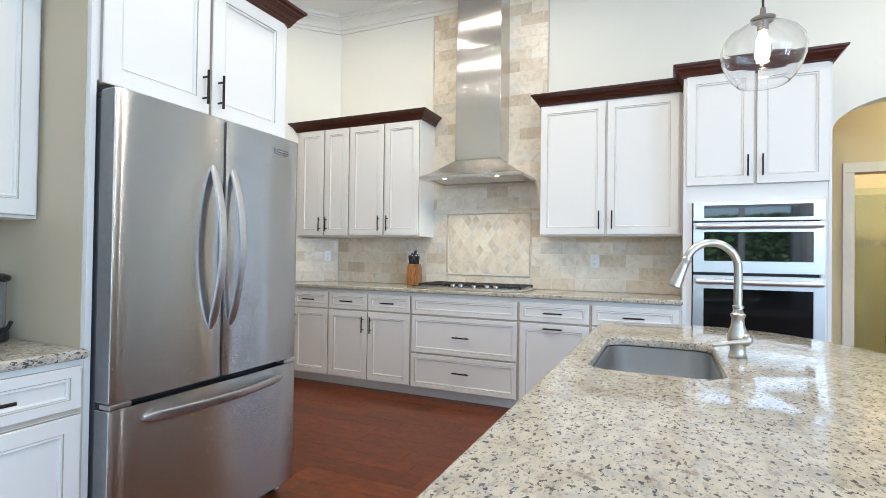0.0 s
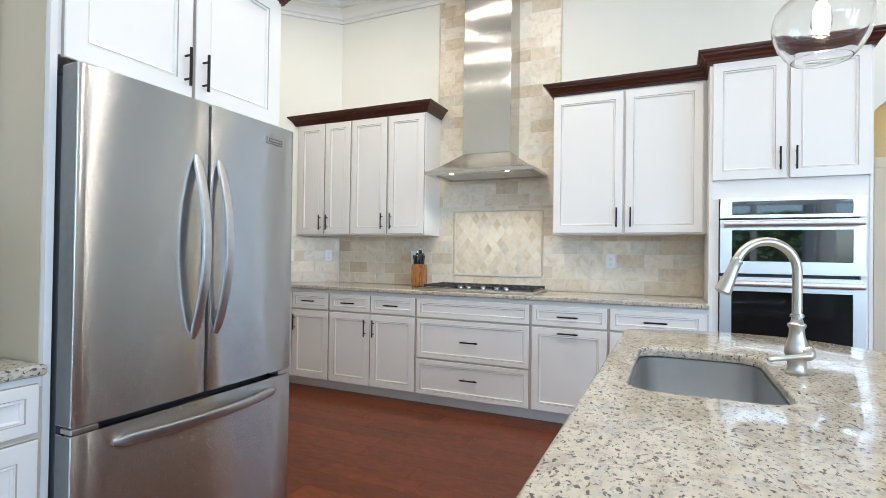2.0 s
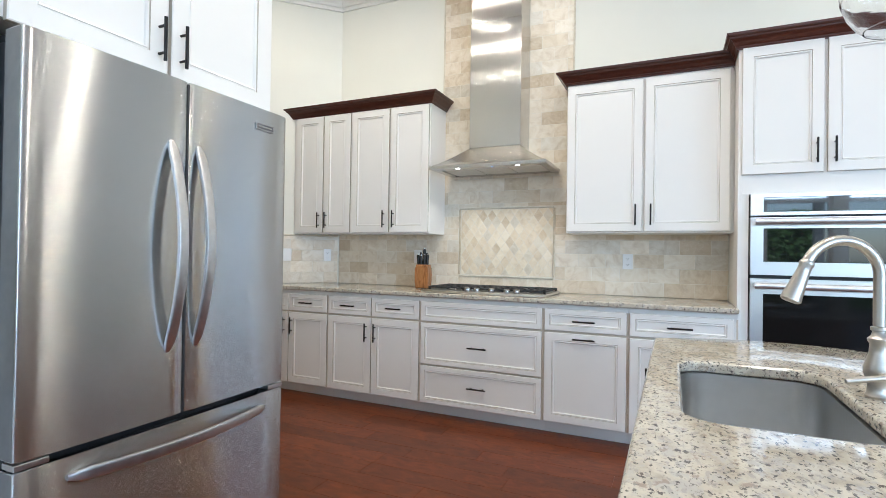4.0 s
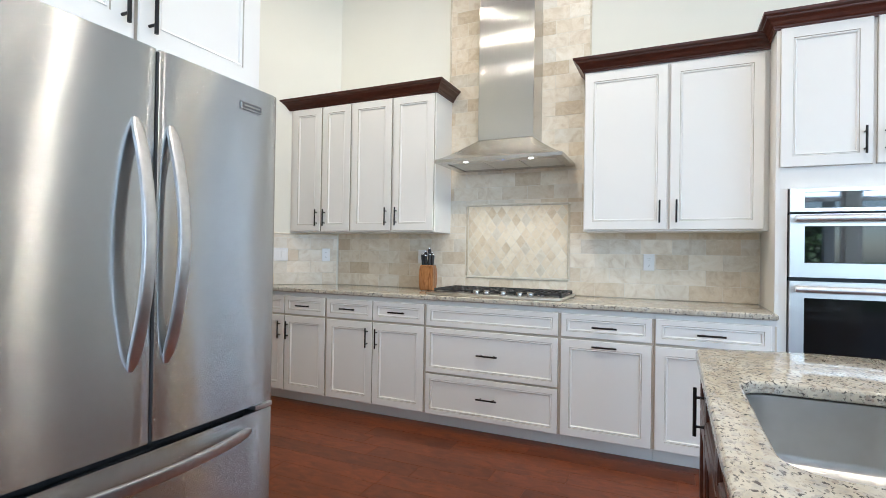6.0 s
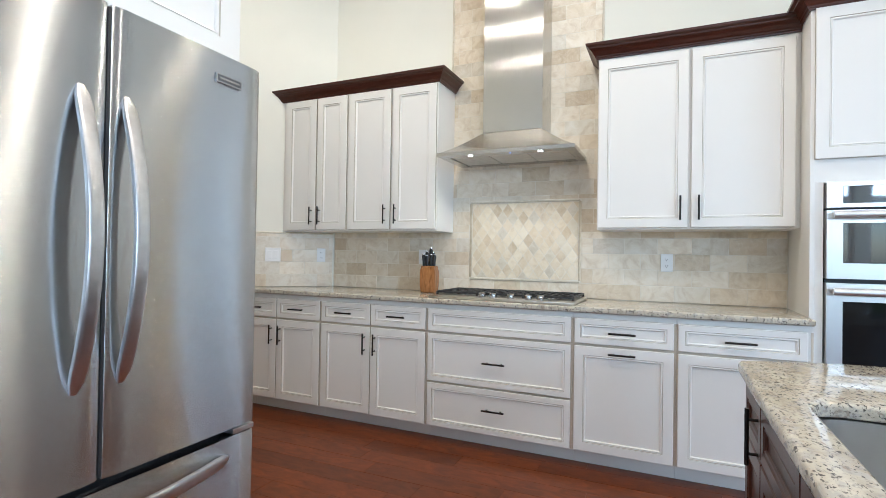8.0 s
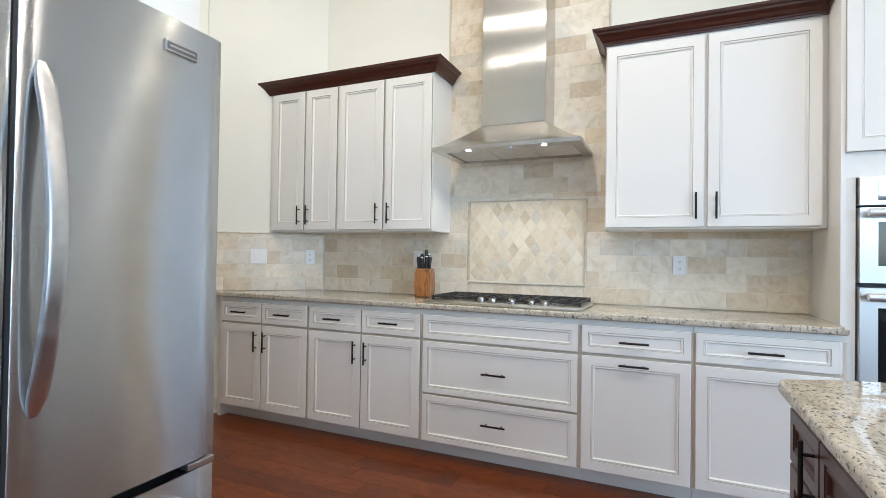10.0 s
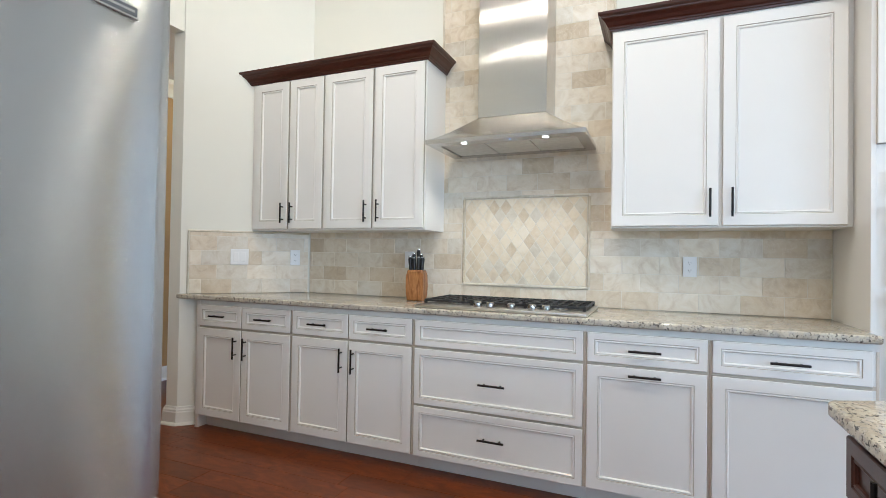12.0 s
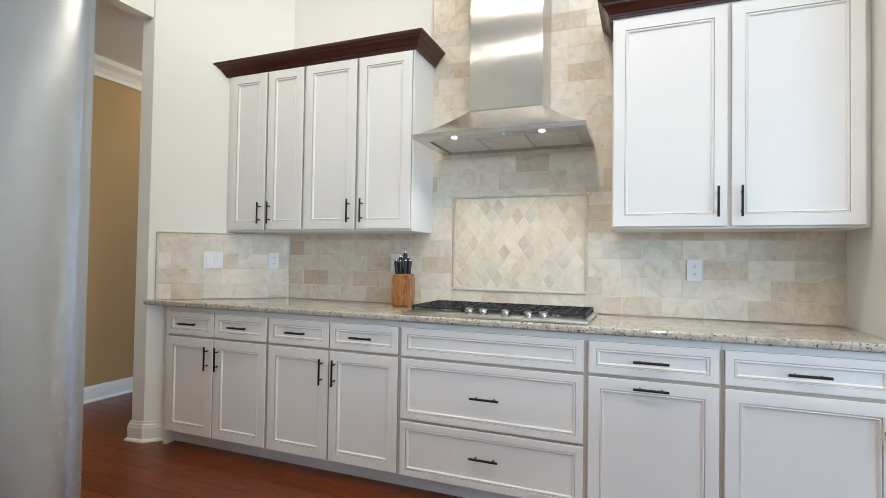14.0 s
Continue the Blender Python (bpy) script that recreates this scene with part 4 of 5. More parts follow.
for g, z in levels:
    ring = [b.verts.new((x, y, z)) for x, y in rounded(SX0 - g, SX1 + g, SY0 - g, SY1 + g, max(0.015, SR + g))]
    if prev:
        for i in range(len(ring)):
            b.faces.new((prev[i], prev[(i + 1) % len(ring)], ring[(i + 1) % len(ring)], ring[i]))
    prev = ring
b.faces.new(prev)
bowl = smooth(part("bowl", b, SINK, sink), 60)
sol = bowl.modifiers.new("thickness", "SOLIDIFY")
sol.thickness, sol.offset = 0.0015, -1
smooth(part("drain", lathe([(0.045, IT - 0.2375), (0.043, IT - 0.234), (0.02, IT - 0.236), (0.002, IT - 0.237)], 24, (0.07, 2.2)), KNOB, sink, "round steel drain"))

# faucet
fx, fy = 0.335, 2.255
fau = thing("kitchen_faucet", pose(fx, fy, IT + 0.0005, 0, 0, 20), "brushed nickel gooseneck pull-down faucet on the island", "faucet")
smooth(part("base", lathe([(0.030, 0), (0.031, 0.006), (0.027, 0.012), (0.025, 0.030), (0.027, 0.045), (0.033, 0.062), (0.034, 0.078), (0.029, 0.095), (0.022, 0.118), (0.020, 0.140), (0.025, 0.150), (0.025, 0.156), (0.018, 0.162), (0.0145, 0.175)], 28), NICKEL, fau))
R = 0.094
path = [(0, 0, 0.165 + 0.0155 * i) for i in range(11)]
for i in range(1, 19):
    a = radians(157) * i / 18
    path.append((-R + R * math.cos(a), 0, 0.320 + R * math.sin(a)))
smooth(part("spout", tube(path, 0.0140, 16), NICKEL, fau, "arched nickel spout"))
t0 = Vector(path[-1])
tv = Vector((-math.sin(radians(157)), 0, math.cos(radians(157)))).normalized()
head = [t0 + tv * s for s in (-0.002, 0.004, 0.010, 0.014, 0.034, 0.072, 0.100, 0.112, 0.116)]
smooth(part("spray_head", tube(head, [0.0148, 0.0180, 0.0180, 0.0158, 0.0166, 0.0205, 0.0240, 0.0250, 0.0200], 20), NICKEL, fau, "flared nickel spray head"))
smooth(part("collar", lathe([(0.0155, 0.176), (0.019, 0.178), (0.019, 0.186), (0.0155, 0.188)], 24), NICKEL, fau))
smooth(part("valve_ball", lathe([(0.001, -0.024), (0.012, -0.021), (0.021, -0.012), (0.024, 0.0), (0.021, 0.012), (0.012, 0.021), (0.001, 0.024)], 20), NICKEL, fau)).location = (0.016, -0.022, 0.068)
lev = [(0.016, -0.040, 0.066), (-0.030, -0.040, 0.060), (-0.075, -0.032, 0.052), (-0.102, -0.028, 0.047)]
smooth(part("lever", tube(lev, [0.011, 0.0075, 0.0085, 0.0065], 12), NICKEL, fau, "nickel lever handle"))

# ---- pendant lamp ----
px, py, PZ = 0.432, 2.43, 1.886
pen = thing("pendant_lamp", pose(px, py, PZ), "clear blown-glass pendant lamp with a lit filament bulb", "pendant lamp", "pendants over the island")
prof = [(0.100, 0.0), (0.122, 0.022), (0.146, 0.062), (0.163, 0.110), (0.168, 0.150), (0.160, 0.190), (0.135, 0.225), (0.095, 0.252), (0.062, 0.270), (0.048, 0.283)]
prof = [(r * 0.87, z * 0.87 + 0.02) for r, z in prof]
full = []
for (r0, z0), (r1, z1) in zip(prof, prof[1:]):
    full += [(r0 + (r1 - r0) * k / 3, z0 + (z1 - z0) * k / 3) for k in range(3)]
full.append(prof[-1])
inner = [(r - 0.0028, z) for r, z in full][::-1]
b = lathe(full + inner + [full[0]], 48)
gl = smooth(part("glass_shade", b, GLASS, pen, "clear glass globe, open below"), 80)
gl.visible_shadow = False
smooth(part("cap", lathe([(0.043, 0.268), (0.043, 0.276), (0.030, 0.280), (0.012, 0.283), (0.009, 0.318)], 28), BRASS, pen, "brushed metal cap"))
smooth(part("socket", lathe([(0.012, 0.2655), (0.020, 0.262), (0.020, 0.230), (0.016, 0.226)], 20), BRASS, pen))
bulb_o = smooth(part("bulb", lathe([(0.012, 0.2255), (0.014, 0.213), (0.024, 0.190), (0.032, 0.160), (0.032, 0.140), (0.024, 0.118), (0.008, 0.108), (0.001, 0.107)], 24), GLASS, pen, "clear bulb glass"))
bulb_o.visible_shadow = False
fil = bmesh.new()
for k in range(6):
    a = math.pi * k / 3
    tube([(0.006 * math.cos(a), 0.006 * math.sin(a), 0.216), (0.013 * math.cos(a), 0.013 * math.sin(a), 0.185), (0.014 * math.cos(a + 0.4), 0.014 * math.sin(a + 0.4), 0.130)], 0.0036, 6, fil)
part("filament", fil, BULB, bulb_o, "glowing warm filament")
part("cord", tube(((0, 0, 0.316), (0, 0, CEILING - PZ - 0.03)), 0.0045, 8), BLACK, pen)
smooth(part("canopy", lathe([(0.06, CEILING - PZ - 0.03), (0.06, CEILING - PZ - 0.002)], 24), BRASS, pen))

# ---- knife block ----
kb = thing("knife_block", pose(-2.116, 4.44, 0.9335, 0, 0, 8), "wooden knife block full of black-handled knives on the worktop", "knife block")
kb.scale = (0.97, 1.0, 1.12)
b = prism([(-0.056, 0), (0.056, 0), (0.060, 0.04), (0.0615, 0.09), (0.059, 0.15), (0.054, 0.176), (0.048, 0.18), (-0.048, 0.18), (-0.054, 0.176), (-0.059, 0.15), (-0.0615, 0.09), (-0.060, 0.04)], -0.055, 0.055, "y", 0.012)
smooth(part("block", b, BLOCK, kb), 35)
for i, (x, y, h, lean) in enumerate(((-0.036, -0.02, 0.085, -0.10), (-0.018, 0.0, 0.105, -0.05), (0.004, 0.01, 0.13, 0.02), (0.024, 0.0, 0.10, 0.06), (0.040, -0.02, 0.085, 0.08), (-0.01, -0.03, 0.08, -0.04), (0.018, -0.03, 0.085, 0.05))):
    kn = smooth(part("knife", tube([(x + lean * h * u, y, 0.17 + h * u) for u in (0, 0.2, 0.5, 0.85, 1.0)], [0.0105, 0.0135, 0.012, 0.0145, 0.010], 10), KHANDLE, kb, "black knife handle"))
    smooth(part("bolster", tube([(x + lean * h * u, y, 0.17 + h * u) for u in (0.98, 1.04)], 0.0115, 10), BLADE, kn, "steel handle cap"))


# ---- wall plates ----
def outlet(m, label="white double power outlet on the backsplash"):
    o = thing("power_outlet", m, label, "outlet", "wall plates")
    part("plate", cuboid(-0.036, 0.036, -0.006, 0.0, -0.058, 0.058, 0.0025), PLATE, o)
    for z in (-0.022, 0.022):
        s = part("socket", prism([(0.0165 * math.cos(a), z + 0.0145 * math.sin(a)) for a in [2 * math.pi * i / 16 for i in range(16)]], -0.0085, -0.0058, "y"), PLATE, o)
        for x in (-0.006, 0.006):
            part("slot", cuboid(x - 0.0012, x + 0.0012, -0.0089, -0.0084, z - 0.002, z + 0.006), RUBBER, s)
        part("slot", cuboid(-0.002, 0.002, -0.0089, -0.0084, z - 0.009, z - 0.005), RUBBER, s)
    return o


def slanted(s, z):
    """A pose on the slanted wall, s along it from the corner, facing the room."""
    p = Vector((CX0, CY0, 0)) + sl * s
    a = math.degrees(math.atan2(-sl.y, -sl.x))
    n = Vector((-sl.y, sl.x, 0)).normalized()
    if n.x < 0:
        n = -n
    return pose(p.x + n.x * 0.012, p.y + n.y * 0.012, z, 0, 0, a)


outlet(pose(-0.474, 4.6175, 1.19))
outlet(pose(-2.262, 4.6175, 1.20))
outlet(slanted(0.125, 1.20))
sw = thing("light_switch", slanted(0.565, 1.20), "white double rocker light switch on the backsplash", "switch", "wall plates")
part("plate", cuboid(-0.062, 0.062, -0.006, 0, -0.058, 0.058, 0.0025), PLATE, sw)
for x in (-0.024, 0.024):
    part("rocker", cuboid(x - 0.0165, x + 0.0165, -0.0105, -0.0058, -0.034, 0.034, 0.002), PLATE, sw)

# ---- room beyond the arch: door casing and shower ----
def casing(x0, x1, top, y, mat, name, label):
    w = 0.088
    cs = thing(name, pose(0, 0, 0), label, "door casing", kind="structure")
    prof = lambda a, b, c, d: cuboid(a, b, y - 0.018, y + 0.138, c, d, 0.004)
    part("jamb", prof(x0 - w, x0, 0, top), mat, cs)
    part("jamb", prof(x1, x1 + w, 0, top), mat, cs)
    part("head", prof(x0 - w, x1 + w, top + 0.0005, top + w), mat, cs)
    return cs


casing(1.615, 2.335, 2.012, 5.75, TRIM, "door_1", "white painted door casing beyond the arch")
bath = wall("wall_shower", [(1.0, 3.3, 7.55, 7.60, 0.0, 2.0)], paint("shower_tile_paint", (0.50, 0.42, 0.27), 0.35, 20, 0.15, 0.2), "tan tiled shower wall")
b = bmesh.new()
for i in range(60):
    for k in range(4):
        x, z = 1.35 + i * 0.027, 1.385 + k * 0.027
        cuboid(x, x + 0.023, 7.544, 7.55, z, z + 0.023, bm=b)
tagged(part("mosaic_band", b, stone("mosaic_stone", (0.16, 0.12, 0.09), (0.36, 0.30, 0.22), (0.55, 0.48, 0.38), 0.3), bath), "small stone mosaic band", kind="stuff")
sd = thing("shower_door", pose(1.70, 7.05, 0), "frameless glass shower door with steel hinges", "shower door")
SHG = glass("greenish_shower_glass", (0.80, 0.92, 0.82), 0.0)
part("pane", cuboid(0.0, 0.62, 0, 0.01, 0.04, 2.02, 0.002), SHG, sd).visible_shadow = False
for z in (0.35, 1.75):
    part("hinge", cuboid(0.54, 0.63, -0.008, 0.018, z, z + 0.09, 0.003), KNOB, sd, "square steel hinge")
tagged(part("shower_curb", cuboid(1.0, 3.3, 7.0, 7.12, 0, 0.0395, 0.004), TRIM), "low white shower kerb", "kerb")
tb = thing("towel_bar", pose(2.62, 7.53, 1.36), "steel towel bar on the shower wall", "towel bar")
smooth(part("bar", tube(((-0.05, -0.06, 0), (0.45, -0.06, 0)), 0.009, 10), KNOB, tb))
for x in (0.0, 0.4):
    part("bracket", cuboid(x - 0.02, x + 0.02, -0.06, 0.02, -0.02, 0.02, 0.003), KNOB, tb)


# an added bowl fitting with a point lamp, to brighten a side room
def fill_light(x, y, z, watts, label):
    c = thing("fill_light", pose(x, y, z), label, "ceiling light", "ceiling lights")
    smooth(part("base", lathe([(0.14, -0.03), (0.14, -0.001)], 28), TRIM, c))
    smooth(part("diffuser", lathe([(0.002, -0.10), (0.06, -0.092), (0.11, -0.065), (0.135, -0.031)], 28), glow("fill_bowl_glow", (1, 0.86, 0.62), 2) if "fill_bowl_glow" not in bpy.data.materials else bpy.data.materials["fill_bowl_glow"], c, "glowing frosted bowl of the added light"))
    d = bpy.data.lights.new("fill_lamp", "POINT")
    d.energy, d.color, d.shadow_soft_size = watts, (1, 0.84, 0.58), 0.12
    new("fill_lamp", d).location = (x, y, z - 0.16)


# all three hang out of view and only fill their rooms with light
fill_light(2.75, 5.25, 2.75, 15, "unseen bowl light added to brighten the room beyond the arch")
fill_light(2.1, 6.6, 2.75, 30, "unseen bowl light added to brighten the shower room")
fill_light(-4.35, 5.4, 2.86, 8.0, "unseen bowl light added to brighten the hall")

# ---- glass canister on the side worktop ----
can = thing("coffee_canister", pose(-2.152, 1.138, 0.8875), "tall glass canister with a black lid and base", "canister")
smooth(part("base", lathe([(0.066, 0), (0.068, 0.008), (0.066, 0.04), (0.060, 0.05), (0.002, 0.05)], 32), KHANDLE, can, "black base"))
smooth(part("vessel", lathe([(0.056, 0.0505), (0.058, 0.06), (0.058, 0.215), (0.055, 0.2195)], 32), plain("grey_vessel", (0.42, 0.44, 0.47), 0.15, 0.7), can, "grey reflective vessel"))
smooth(part("lid", lathe([(0.066, 0.22), (0.070, 0.226), (0.068, 0.238), (0.05, 0.246), (0.002, 0.248)], 32), KHANDLE, can, "black lid"))
smooth(part("lever", tube(((0.05, 0.02, 0.03), (0.08, 0.03, 0.045), (0.095, 0.035, 0.075)), 0.007, 8), KHANDLE, can, "small black lever"))

# ---- glazed garden doors behind ----
for k, x in enumerate((-2.2, 0.4, 3.0)):
    w = thing("window_%d" % (k + 1), pose(x, -5.07, 0), "tall white-framed glazed garden doors", "window", kind="structure")
    x1 = 2.4
    b = bmesh.new()
    for a, c, z0, z1 in ((0, 0.07, 0, 3.0), (x1 - 0.07, x1, 0, 3.0), (x1 / 2 - 0.06, x1 / 2 + 0.06, 0, 2.4), (0.07, x1 - 0.07, 2.4, 2.48), (0.07, x1 - 0.07, 2.94, 3.0), (0.07, x1 - 0.07, 0, 0.10)):
        cuboid(a, c, -0.04, 0.04, z0, z1, bm=b)
    part("window_frame", b, TRIM, w)
for k, y in enumerate((-4.5, -1.7)):
    w = thing("window_%d" % (k + 4), pose(6.07, y, 0), "white-framed glazed doors in the side wall", "window", kind="structure")
    b = bmesh.new()
    for a, c, z0, z1 in ((0, 0.07, 0, 2.9), (2.13, 2.2, 0, 2.9), (1.07, 1.13, 0, 2.9), (0.07, 2.13, 0, 0.10), (0.07, 2.13, 2.83, 2.9)):
        cuboid(-0.04, 0.04, a, c, z0, z1, bm=b)
    part("window_frame", b, TRIM, w)

# ---- rims of the ceiling downlights ----
for x, y, watts in DOWNLIGHTS:
    dl = thing("recessed_downlight", pose(x, y, CEILING), "white recessed ceiling downlight, lit", "downlight", "ceiling downlights")
    smooth(part("rim", lathe([(0.066, -0.001), (0.066, -0.006), (0.085, -0.006), (0.088, -0.001)], 24), TRIM, dl))

# ---- garden ----
tagged(part("ground", cuboid(-300, 300, -300, 300, -0.5, -0.14), LAWN), "green lawn round the house", "ground", kind="structure")
tagged(part("patio", cuboid(-6, 9, -8.2, -5.15, -0.139, -0.03), PAVING), "pale paved patio", "pavement", kind="structure")
porch = thing("porch_roof", pose(0, 0, 0), "dark-ceilinged porch roof over the patio", "porch roof", kind="structure")
part("slab", cuboid(-6.0, 3.3, -8.2, -5.15, 2.76, 2.95), plain("porch_ceiling", (0.16, 0.12, 0.09), 0.7), porch)
for x in (-2.6, 3.1):
    part("column", cuboid(x, x + 0.22, -8.15, -7.93, -0.03, 2.759, 0.01), TRIM, porch, "pale square column")
random.seed(7)


def leaf_mass(x0, x1, y0, y1, z0, z1, count, size):
    verts, faces = [], []
    for _ in range(count):
        c = Vector((random.uniform(x0, x1), random.uniform(y0, y1), z0 + (z1 - z0) * math.sqrt(random.random())))
        c.z += 0.22 * noise.noise(Vector((c.x * 0.9, c.y, 3))) 
        a, t, s = random.uniform(0, 6.28), random.uniform(-1.1, 1.1), size * random.uniform(0.6, 1.3)
        u = Vector((math.cos(a), math.sin(a), 0)) * s
        v = Vector((-math.sin(a) * math.sin(t), math.cos(a) * math.sin(t), math.cos(t))) * s * 0.55
        k = len(verts)
        verts += [c - u, c + v, c + u, c - v]
        faces.append((k, k + 1, k + 2, k + 3))
    me = bpy.data.meshes.new("leaves")
    me.from_pydata(verts, [], faces)
    return me


hedge = thing("hedge", pose(0, 0, -0.14), "dense clipped green hedge behind the patio", "hedge")
me = leaf_mass(-7, 3.7, -11.4, -9.9, 0.1, 2.75, 28000, 0.09)
me.materials.append(FOLIAGE)
lf = new("leaves", me)
lf.parent = hedge
tagged(lf, kind="stuff")
# plain box behind the leaves, coloured dark as the shade among them
part("shade_core", cuboid(-6.9, 3.6, -11.2, -10.3, 0.0, 2.1, 0.1), plain("hedge_shade", (0.02, 0.035, 0.012), 0.8), hedge, "dark core, the shade inside the hedge put into its colour")

# ---- stone tiles ----
random.seed(11)
PW, PH = TW + JOINT, TH + JOINT


def tile_mesh(w, h, inset=0.0011, t=0.0055):
    verts, faces = [], []
    for i, y in ((0, 0), (0, -t + 0.0010), (inset, -t)):
        verts += [(i, y, i), (w - i, y, i), (w - i, y, h - i), (i, y, h - i)]
    for a in (0, 4):
        for k in range(4):
            faces.append((a + k, a + (k + 1) % 4, a + 4 + (k + 1) % 4, a + 4 + k))
    faces.append((8, 9, 10, 11))
    me = bpy.data.meshes.new("tile")
    me.from_pydata(verts, [], faces)
    me.materials.append(TILE)
    me.update()
    return me


tile_shapes = {}


def lay(parent, m, x0, x1, z0, z1, zbase, phase, holes=()):
    """Running bond over a rectangle of local x and z on the pose m, cut at its edges and round the holes."""
    r0 = int(math.floor((z0 - zbase) / PH))
    for r in range(r0, int(math.ceil((z1 - zbase) / PH))):
        za, zb = max(z0, zbase + r * PH), min(z1, zbase + r * PH + TH)
        if zb - za < 0.012:
            continue
        off = phase + (PW / 2 if r % 2 else 0)
        c = int(math.floor((x0 - off) / PW)) - 1
        while off + c * PW < x1:
            spans = [(max(x0, off + c * PW), min(x1, off + c * PW + TW), za, zb)]
            c += 1
            for hx0, hx1, hz0, hz1 in holes:
                nxt = []
                for a, b_, p, q in spans:
                    if b_ <= hx0 or a >= hx1 or q <= hz0 or p >= hz1:
                        nxt.append((a, b_, p, q))
                        continue
                    if p < hz0:
                        nxt.append((a, b_, p, hz0))
                    if q > hz1:
                        nxt.append((a, b_, hz1, q))
                    p2, q2 = max(p, hz0), min(q, hz1)
                    if a < hx0:
                        nxt.append((a, hx0, p2, q2))
                    if b_ > hx1:
                        nxt.append((hx1, b_, p2, q2))
                spans = nxt
            for a, b_, p, q in spans:
                w, h = b_ - a, q - p
                if w < 0.012 or h < 0.012:
                    continue
                key = (round(w, 3), round(h, 3))
                if key not in tile_shapes:
                    tile_shapes[key] = tile_mesh(w, h)
                share("tile", tile_shapes[key], parent, m @ pose(a, random.uniform(-0.0007, 0.0007), p, random.uniform(-0.12, 0.12), 0, random.uniform(-0.12, 0.12)))


PANEL = (-1.862, -1.024, 1.034, 1.632)
flat = pose(0, 4.6262, 0)
Z0 = 0.9332
lay(tile_back, flat, CX0 + 0.012, 0.194, Z0, 1.394, Z0, -0.427, [PANEL])
lay(tile_back, flat, -2.018, -0.897, 1.397, CEILING - 0.16, Z0, -0.427, [PANEL])
# pencil trim beside the tall tiled strip and round the diamond panel
for x in (-2.0255, -0.8915):
    b = tube(((x, 4.621, 1.40 if x < -1.5 else 1.40), (x, 4.621, CEILING - 0.16)), 0.0075, 10)
    smooth(part("pencil_trim", b, PENCIL, tile_back))
for a, c in (((PANEL[0] + 0.009, PANEL[2] + 0.009), (PANEL[1] - 0.009, PANEL[2] + 0.009)), ((PANEL[0] + 0.009, PANEL[3] - 0.009), (PANEL[1] - 0.009, PANEL[3] - 0.009)),
             ((PANEL[0] + 0.009, PANEL[2] + 0.018), (PANEL[0] + 0.009, PANEL[3] - 0.018)), ((PANEL[1] - 0.009, PANEL[2] + 0.018), (PANEL[1] - 0.009, PANEL[3] - 0.018))):
    smooth(part("pencil_trim", tube(((a[0], 4.619, a[1]), (c[0], 4.619, c[1])), 0.0095, 10), PENCIL, tile_back))
# diamond tiles
DX0, DX1, DZA, DZB = PANEL[0] + 0.021, PANEL[1] - 0.021, PANEL[2] + 0.021, PANEL[3] - 0.021
DW, DH = (DX1 - DX0) / 10, (DZB - DZA) / 5


def clip(poly, axis, lim, keep_less):
    res = []
    for i, p in enumerate(poly):
        q = poly[(i + 1) % len(poly)]
        ip, iq = ((p[axis] <= lim) == keep_less or p[axis] == lim), ((q[axis] <= lim) == keep_less or q[axis] == lim)
        if ip:
            res.append(p)
        if ip != iq:
            t = (lim - p[axis]) / (q[axis] - p[axis])
            res.append((p[0] + (q[0] - p[0]) * t, p[1] + (q[1] - p[1]) * t))
    return res


diamond_shapes = {}
for r in range(0, 11):
    for c in range(0, 12):
        cx = DX0 + c * DW + (DW / 2 if r % 2 else 0)
        cz = DZA + r * DH / 2
        g = 0.95
        poly = [(cx - DW / 2 * g, cz), (cx, cz - DH / 2 * g), (cx + DW / 2 * g, cz), (cx, cz + DH / 2 * g)]
        for axis, lim, less in ((0, DX0, False), (0, DX1, True), (1, DZA, False), (1, DZB, True)):
            if poly:
                poly = clip(poly, axis, lim, less)
        if len(poly) < 3:
            continue
        area_ = abs(sum(p[0] * q[1] - q[0] * p[1] for p, q in zip(poly, poly[1:] + poly[:1]))) / 2
        if area_ < 2e-4:
            continue
        key = tuple((round(p[0] - cx, 4), round(p[1] - cz, 4)) for p in poly)
        if key not in diamond_shapes:
            mx, mz = sum(p[0] for p in key) / len(key), sum(p[1] for p in key) / len(key)
            n = len(key)
            vs = [(p[0], 0, p[1]) for p in key] + [(p[0], -0.0048, p[1]) for p in key] + [(mx + (p[0] - mx) * 0.95, -0.0056, mz + (p[1] - mz) * 0.94) for p in key]
            fs = [(a + k, a + (k + 1) % n, a + n + (k + 1) % n, a + n + k) for a in (0, n) for k in range(n)] + [tuple(range(2 * n, 3 * n))]
            dm = bpy.data.meshes.new("diamond_tile")
            dm.from_pydata(vs, [], fs)
            dm.materials.append(DIAMOND)
            dm.update()
            diamond_shapes[key] = dm
        share("diamond_tile", diamond_shapes[key], tile_back, pose(cx, 4.6262, cz))
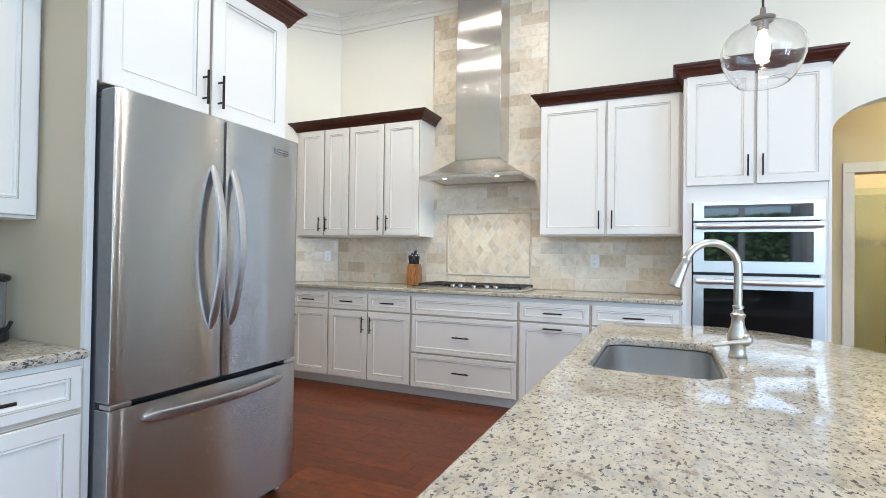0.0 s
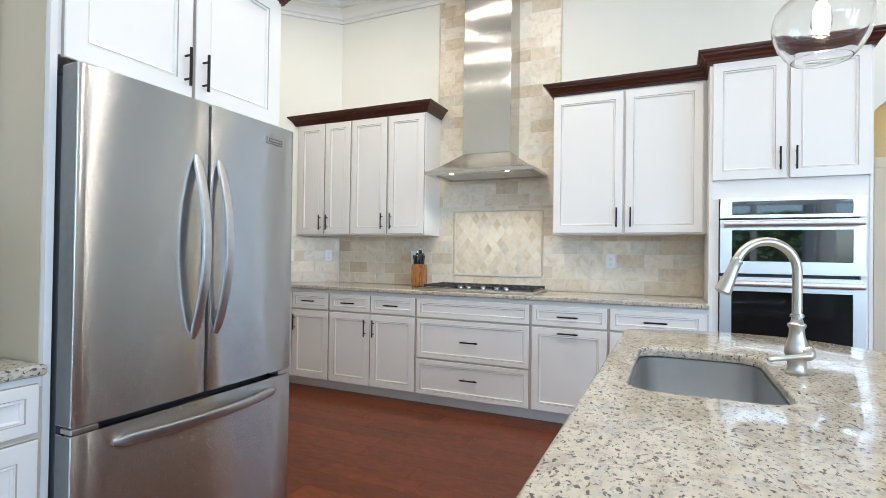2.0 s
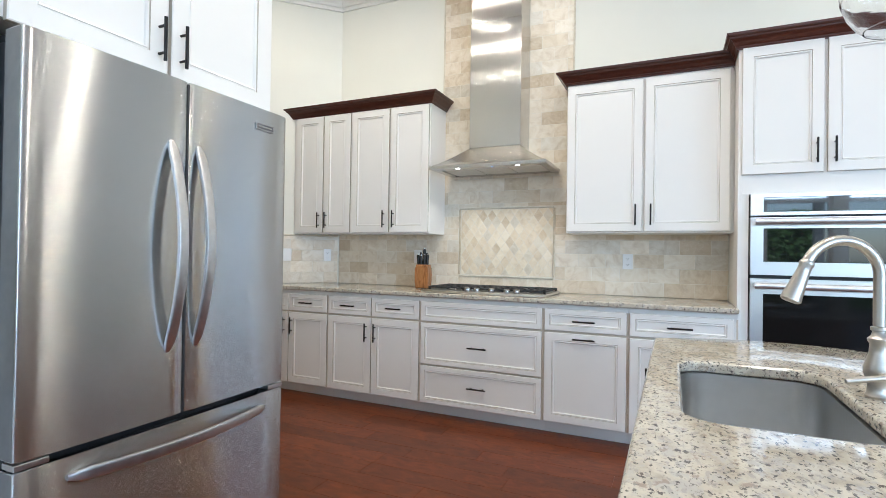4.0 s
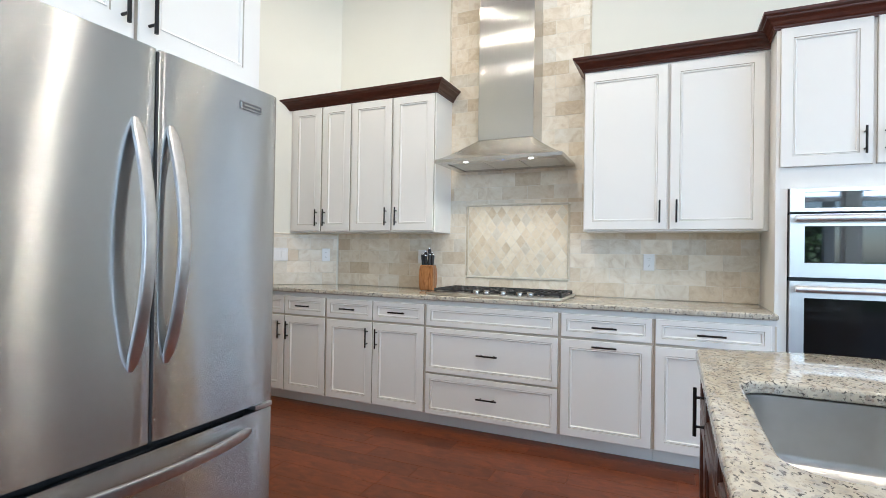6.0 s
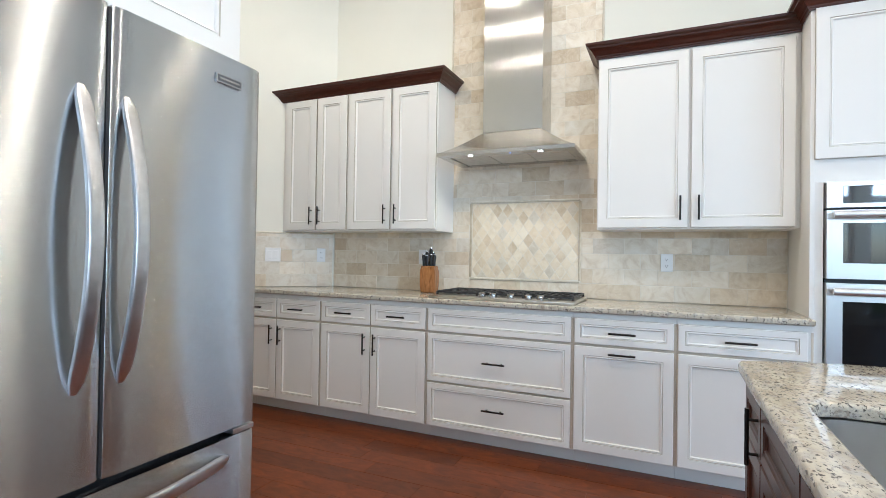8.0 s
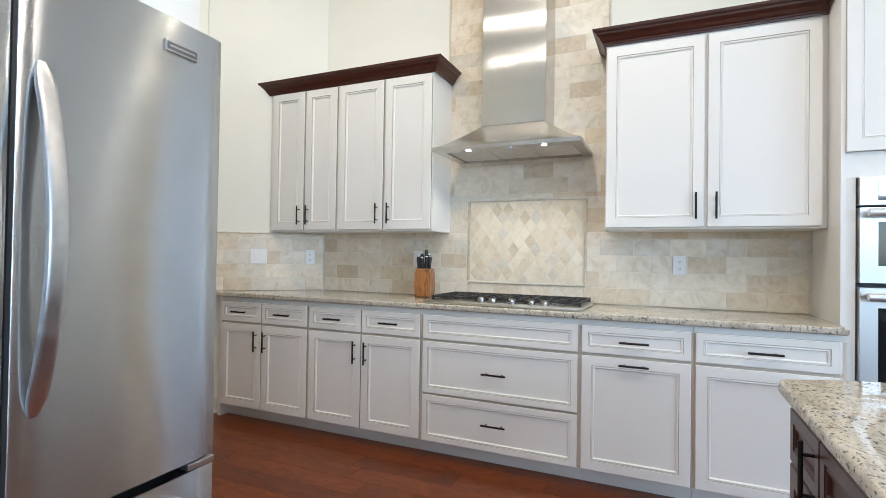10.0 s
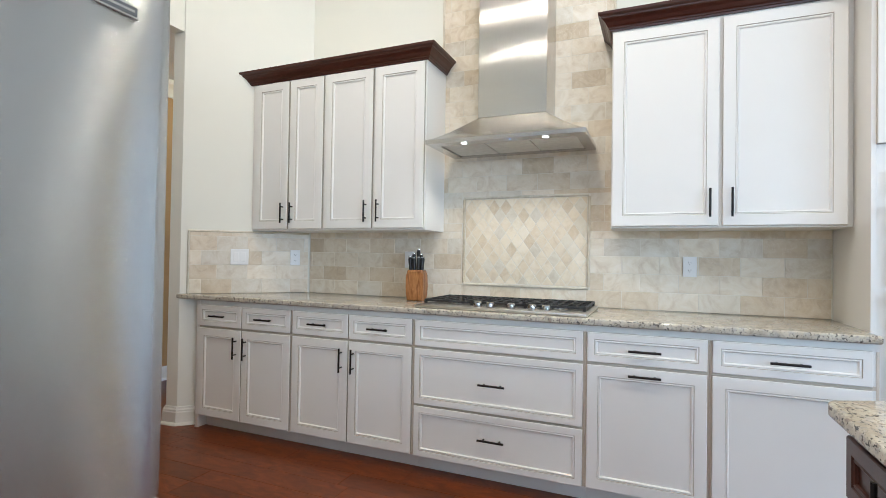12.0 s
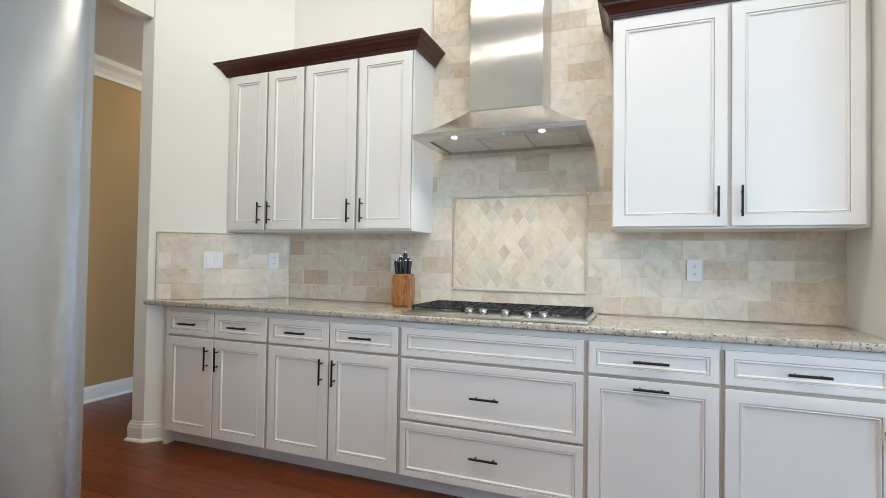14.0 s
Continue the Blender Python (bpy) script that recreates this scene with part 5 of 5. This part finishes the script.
# slanted wall
sp = thing("wall_tiling_slanted", pose(0, 0, 0), "travertine tiles on the slanted wall above the worktop", "wall tiles", kind="structure")
n_ = Vector((-sl.y, sl.x, 0)).normalized()
n_ = n_ if n_.x > 0 else -n_
frame_m = pose(CX0 + n_.x * 0.004, CY0 + n_.y * 0.004, 0, 0, 0, math.degrees(math.atan2(-sl.y, -sl.x)))
bed = cuboid(-0.858, -0.012, -0.0042, 0.0035, Z0, 1.392)
bmesh.ops.transform(bed, matrix=frame_m, verts=bed.verts)
part("grout_bed", bed, GROUT, sp)
lay(sp, frame_m, -0.842, -0.016, Z0, 1.376, Z0, 0.06)
for a, c in (((-0.853, 1.385), (-0.012, 1.385)), ((-0.850, Z0), (-0.850, 1.378))):
    b = tube(((a[0], -0.005, a[1]), (c[0], -0.005, c[1])), 0.0075, 10)
    bmesh.ops.transform(b, matrix=frame_m, verts=b.verts)
    smooth(part("pencil_trim", b, PENCIL, sp))

# ---- floor boards ----
random.seed(23)
floor_ob = bpy.data.objects["floor"]
BWID = 0.150
board_shapes = {}


def board_mesh(w, d=BWID - 0.0006):
    b = [(0, 0, -0.0115), (w, 0, -0.0115), (w, d, -0.0115), (0, d, -0.0115), (0, 0, -0.0016), (w, 0, -0.0016), (w, d, -0.0016), (0, d, -0.0016),
         (0.0008, 0.0008, 0), (w - 0.0008, 0.0008, 0), (w - 0.0008, d - 0.0008, 0), (0.0008, d - 0.0008, 0)]
    f = [(a + k, a + (k + 1) % 4, a + 4 + (k + 1) % 4, a + 4 + k) for a in (0, 4) for k in range(4)] + [(8, 9, 10, 11)]
    return b, f


rv, rf = [], []
row = 0
y = -5.0
while y < 7.95:
    x = -5.0 - random.uniform(0, 0.9)
    while x < 5.98:
        w = random.choice((0.62, 0.78, 0.94, 1.10, 1.30))
        near = 1.05 < y < 4.15 and -3.75 < x < 0.4
        if near:
            if w not in board_shapes:
                bv, bf = board_mesh(w - 0.0006)
                me = bpy.data.meshes.new("floor_board")
                me.from_pydata(bv, [], bf)
                me.materials.append(FLOOR)
                me.update()
                board_shapes[w] = me
            share("floor_board", board_shapes[w], floor_ob, pose(x, y, random.uniform(-0.0004, 0.0003)))
        else:
            bv, bf = board_mesh(w - 0.0006)
            k = len(rv)
            rv += [(p[0] + x, p[1] + y, p[2]) for p in bv]
            rf += [tuple(i + k for i in q) for q in bf]
        x += w
    y += BWID
    row += 1
me = bpy.data.meshes.new("floor_boards")
me.from_pydata(rv, [], rf)
me.materials.append(FLOOR_FAR)
me.update()
fb = new("floor_boards", me)
fb.parent = floor_ob
tagged(fb, kind="stuff")
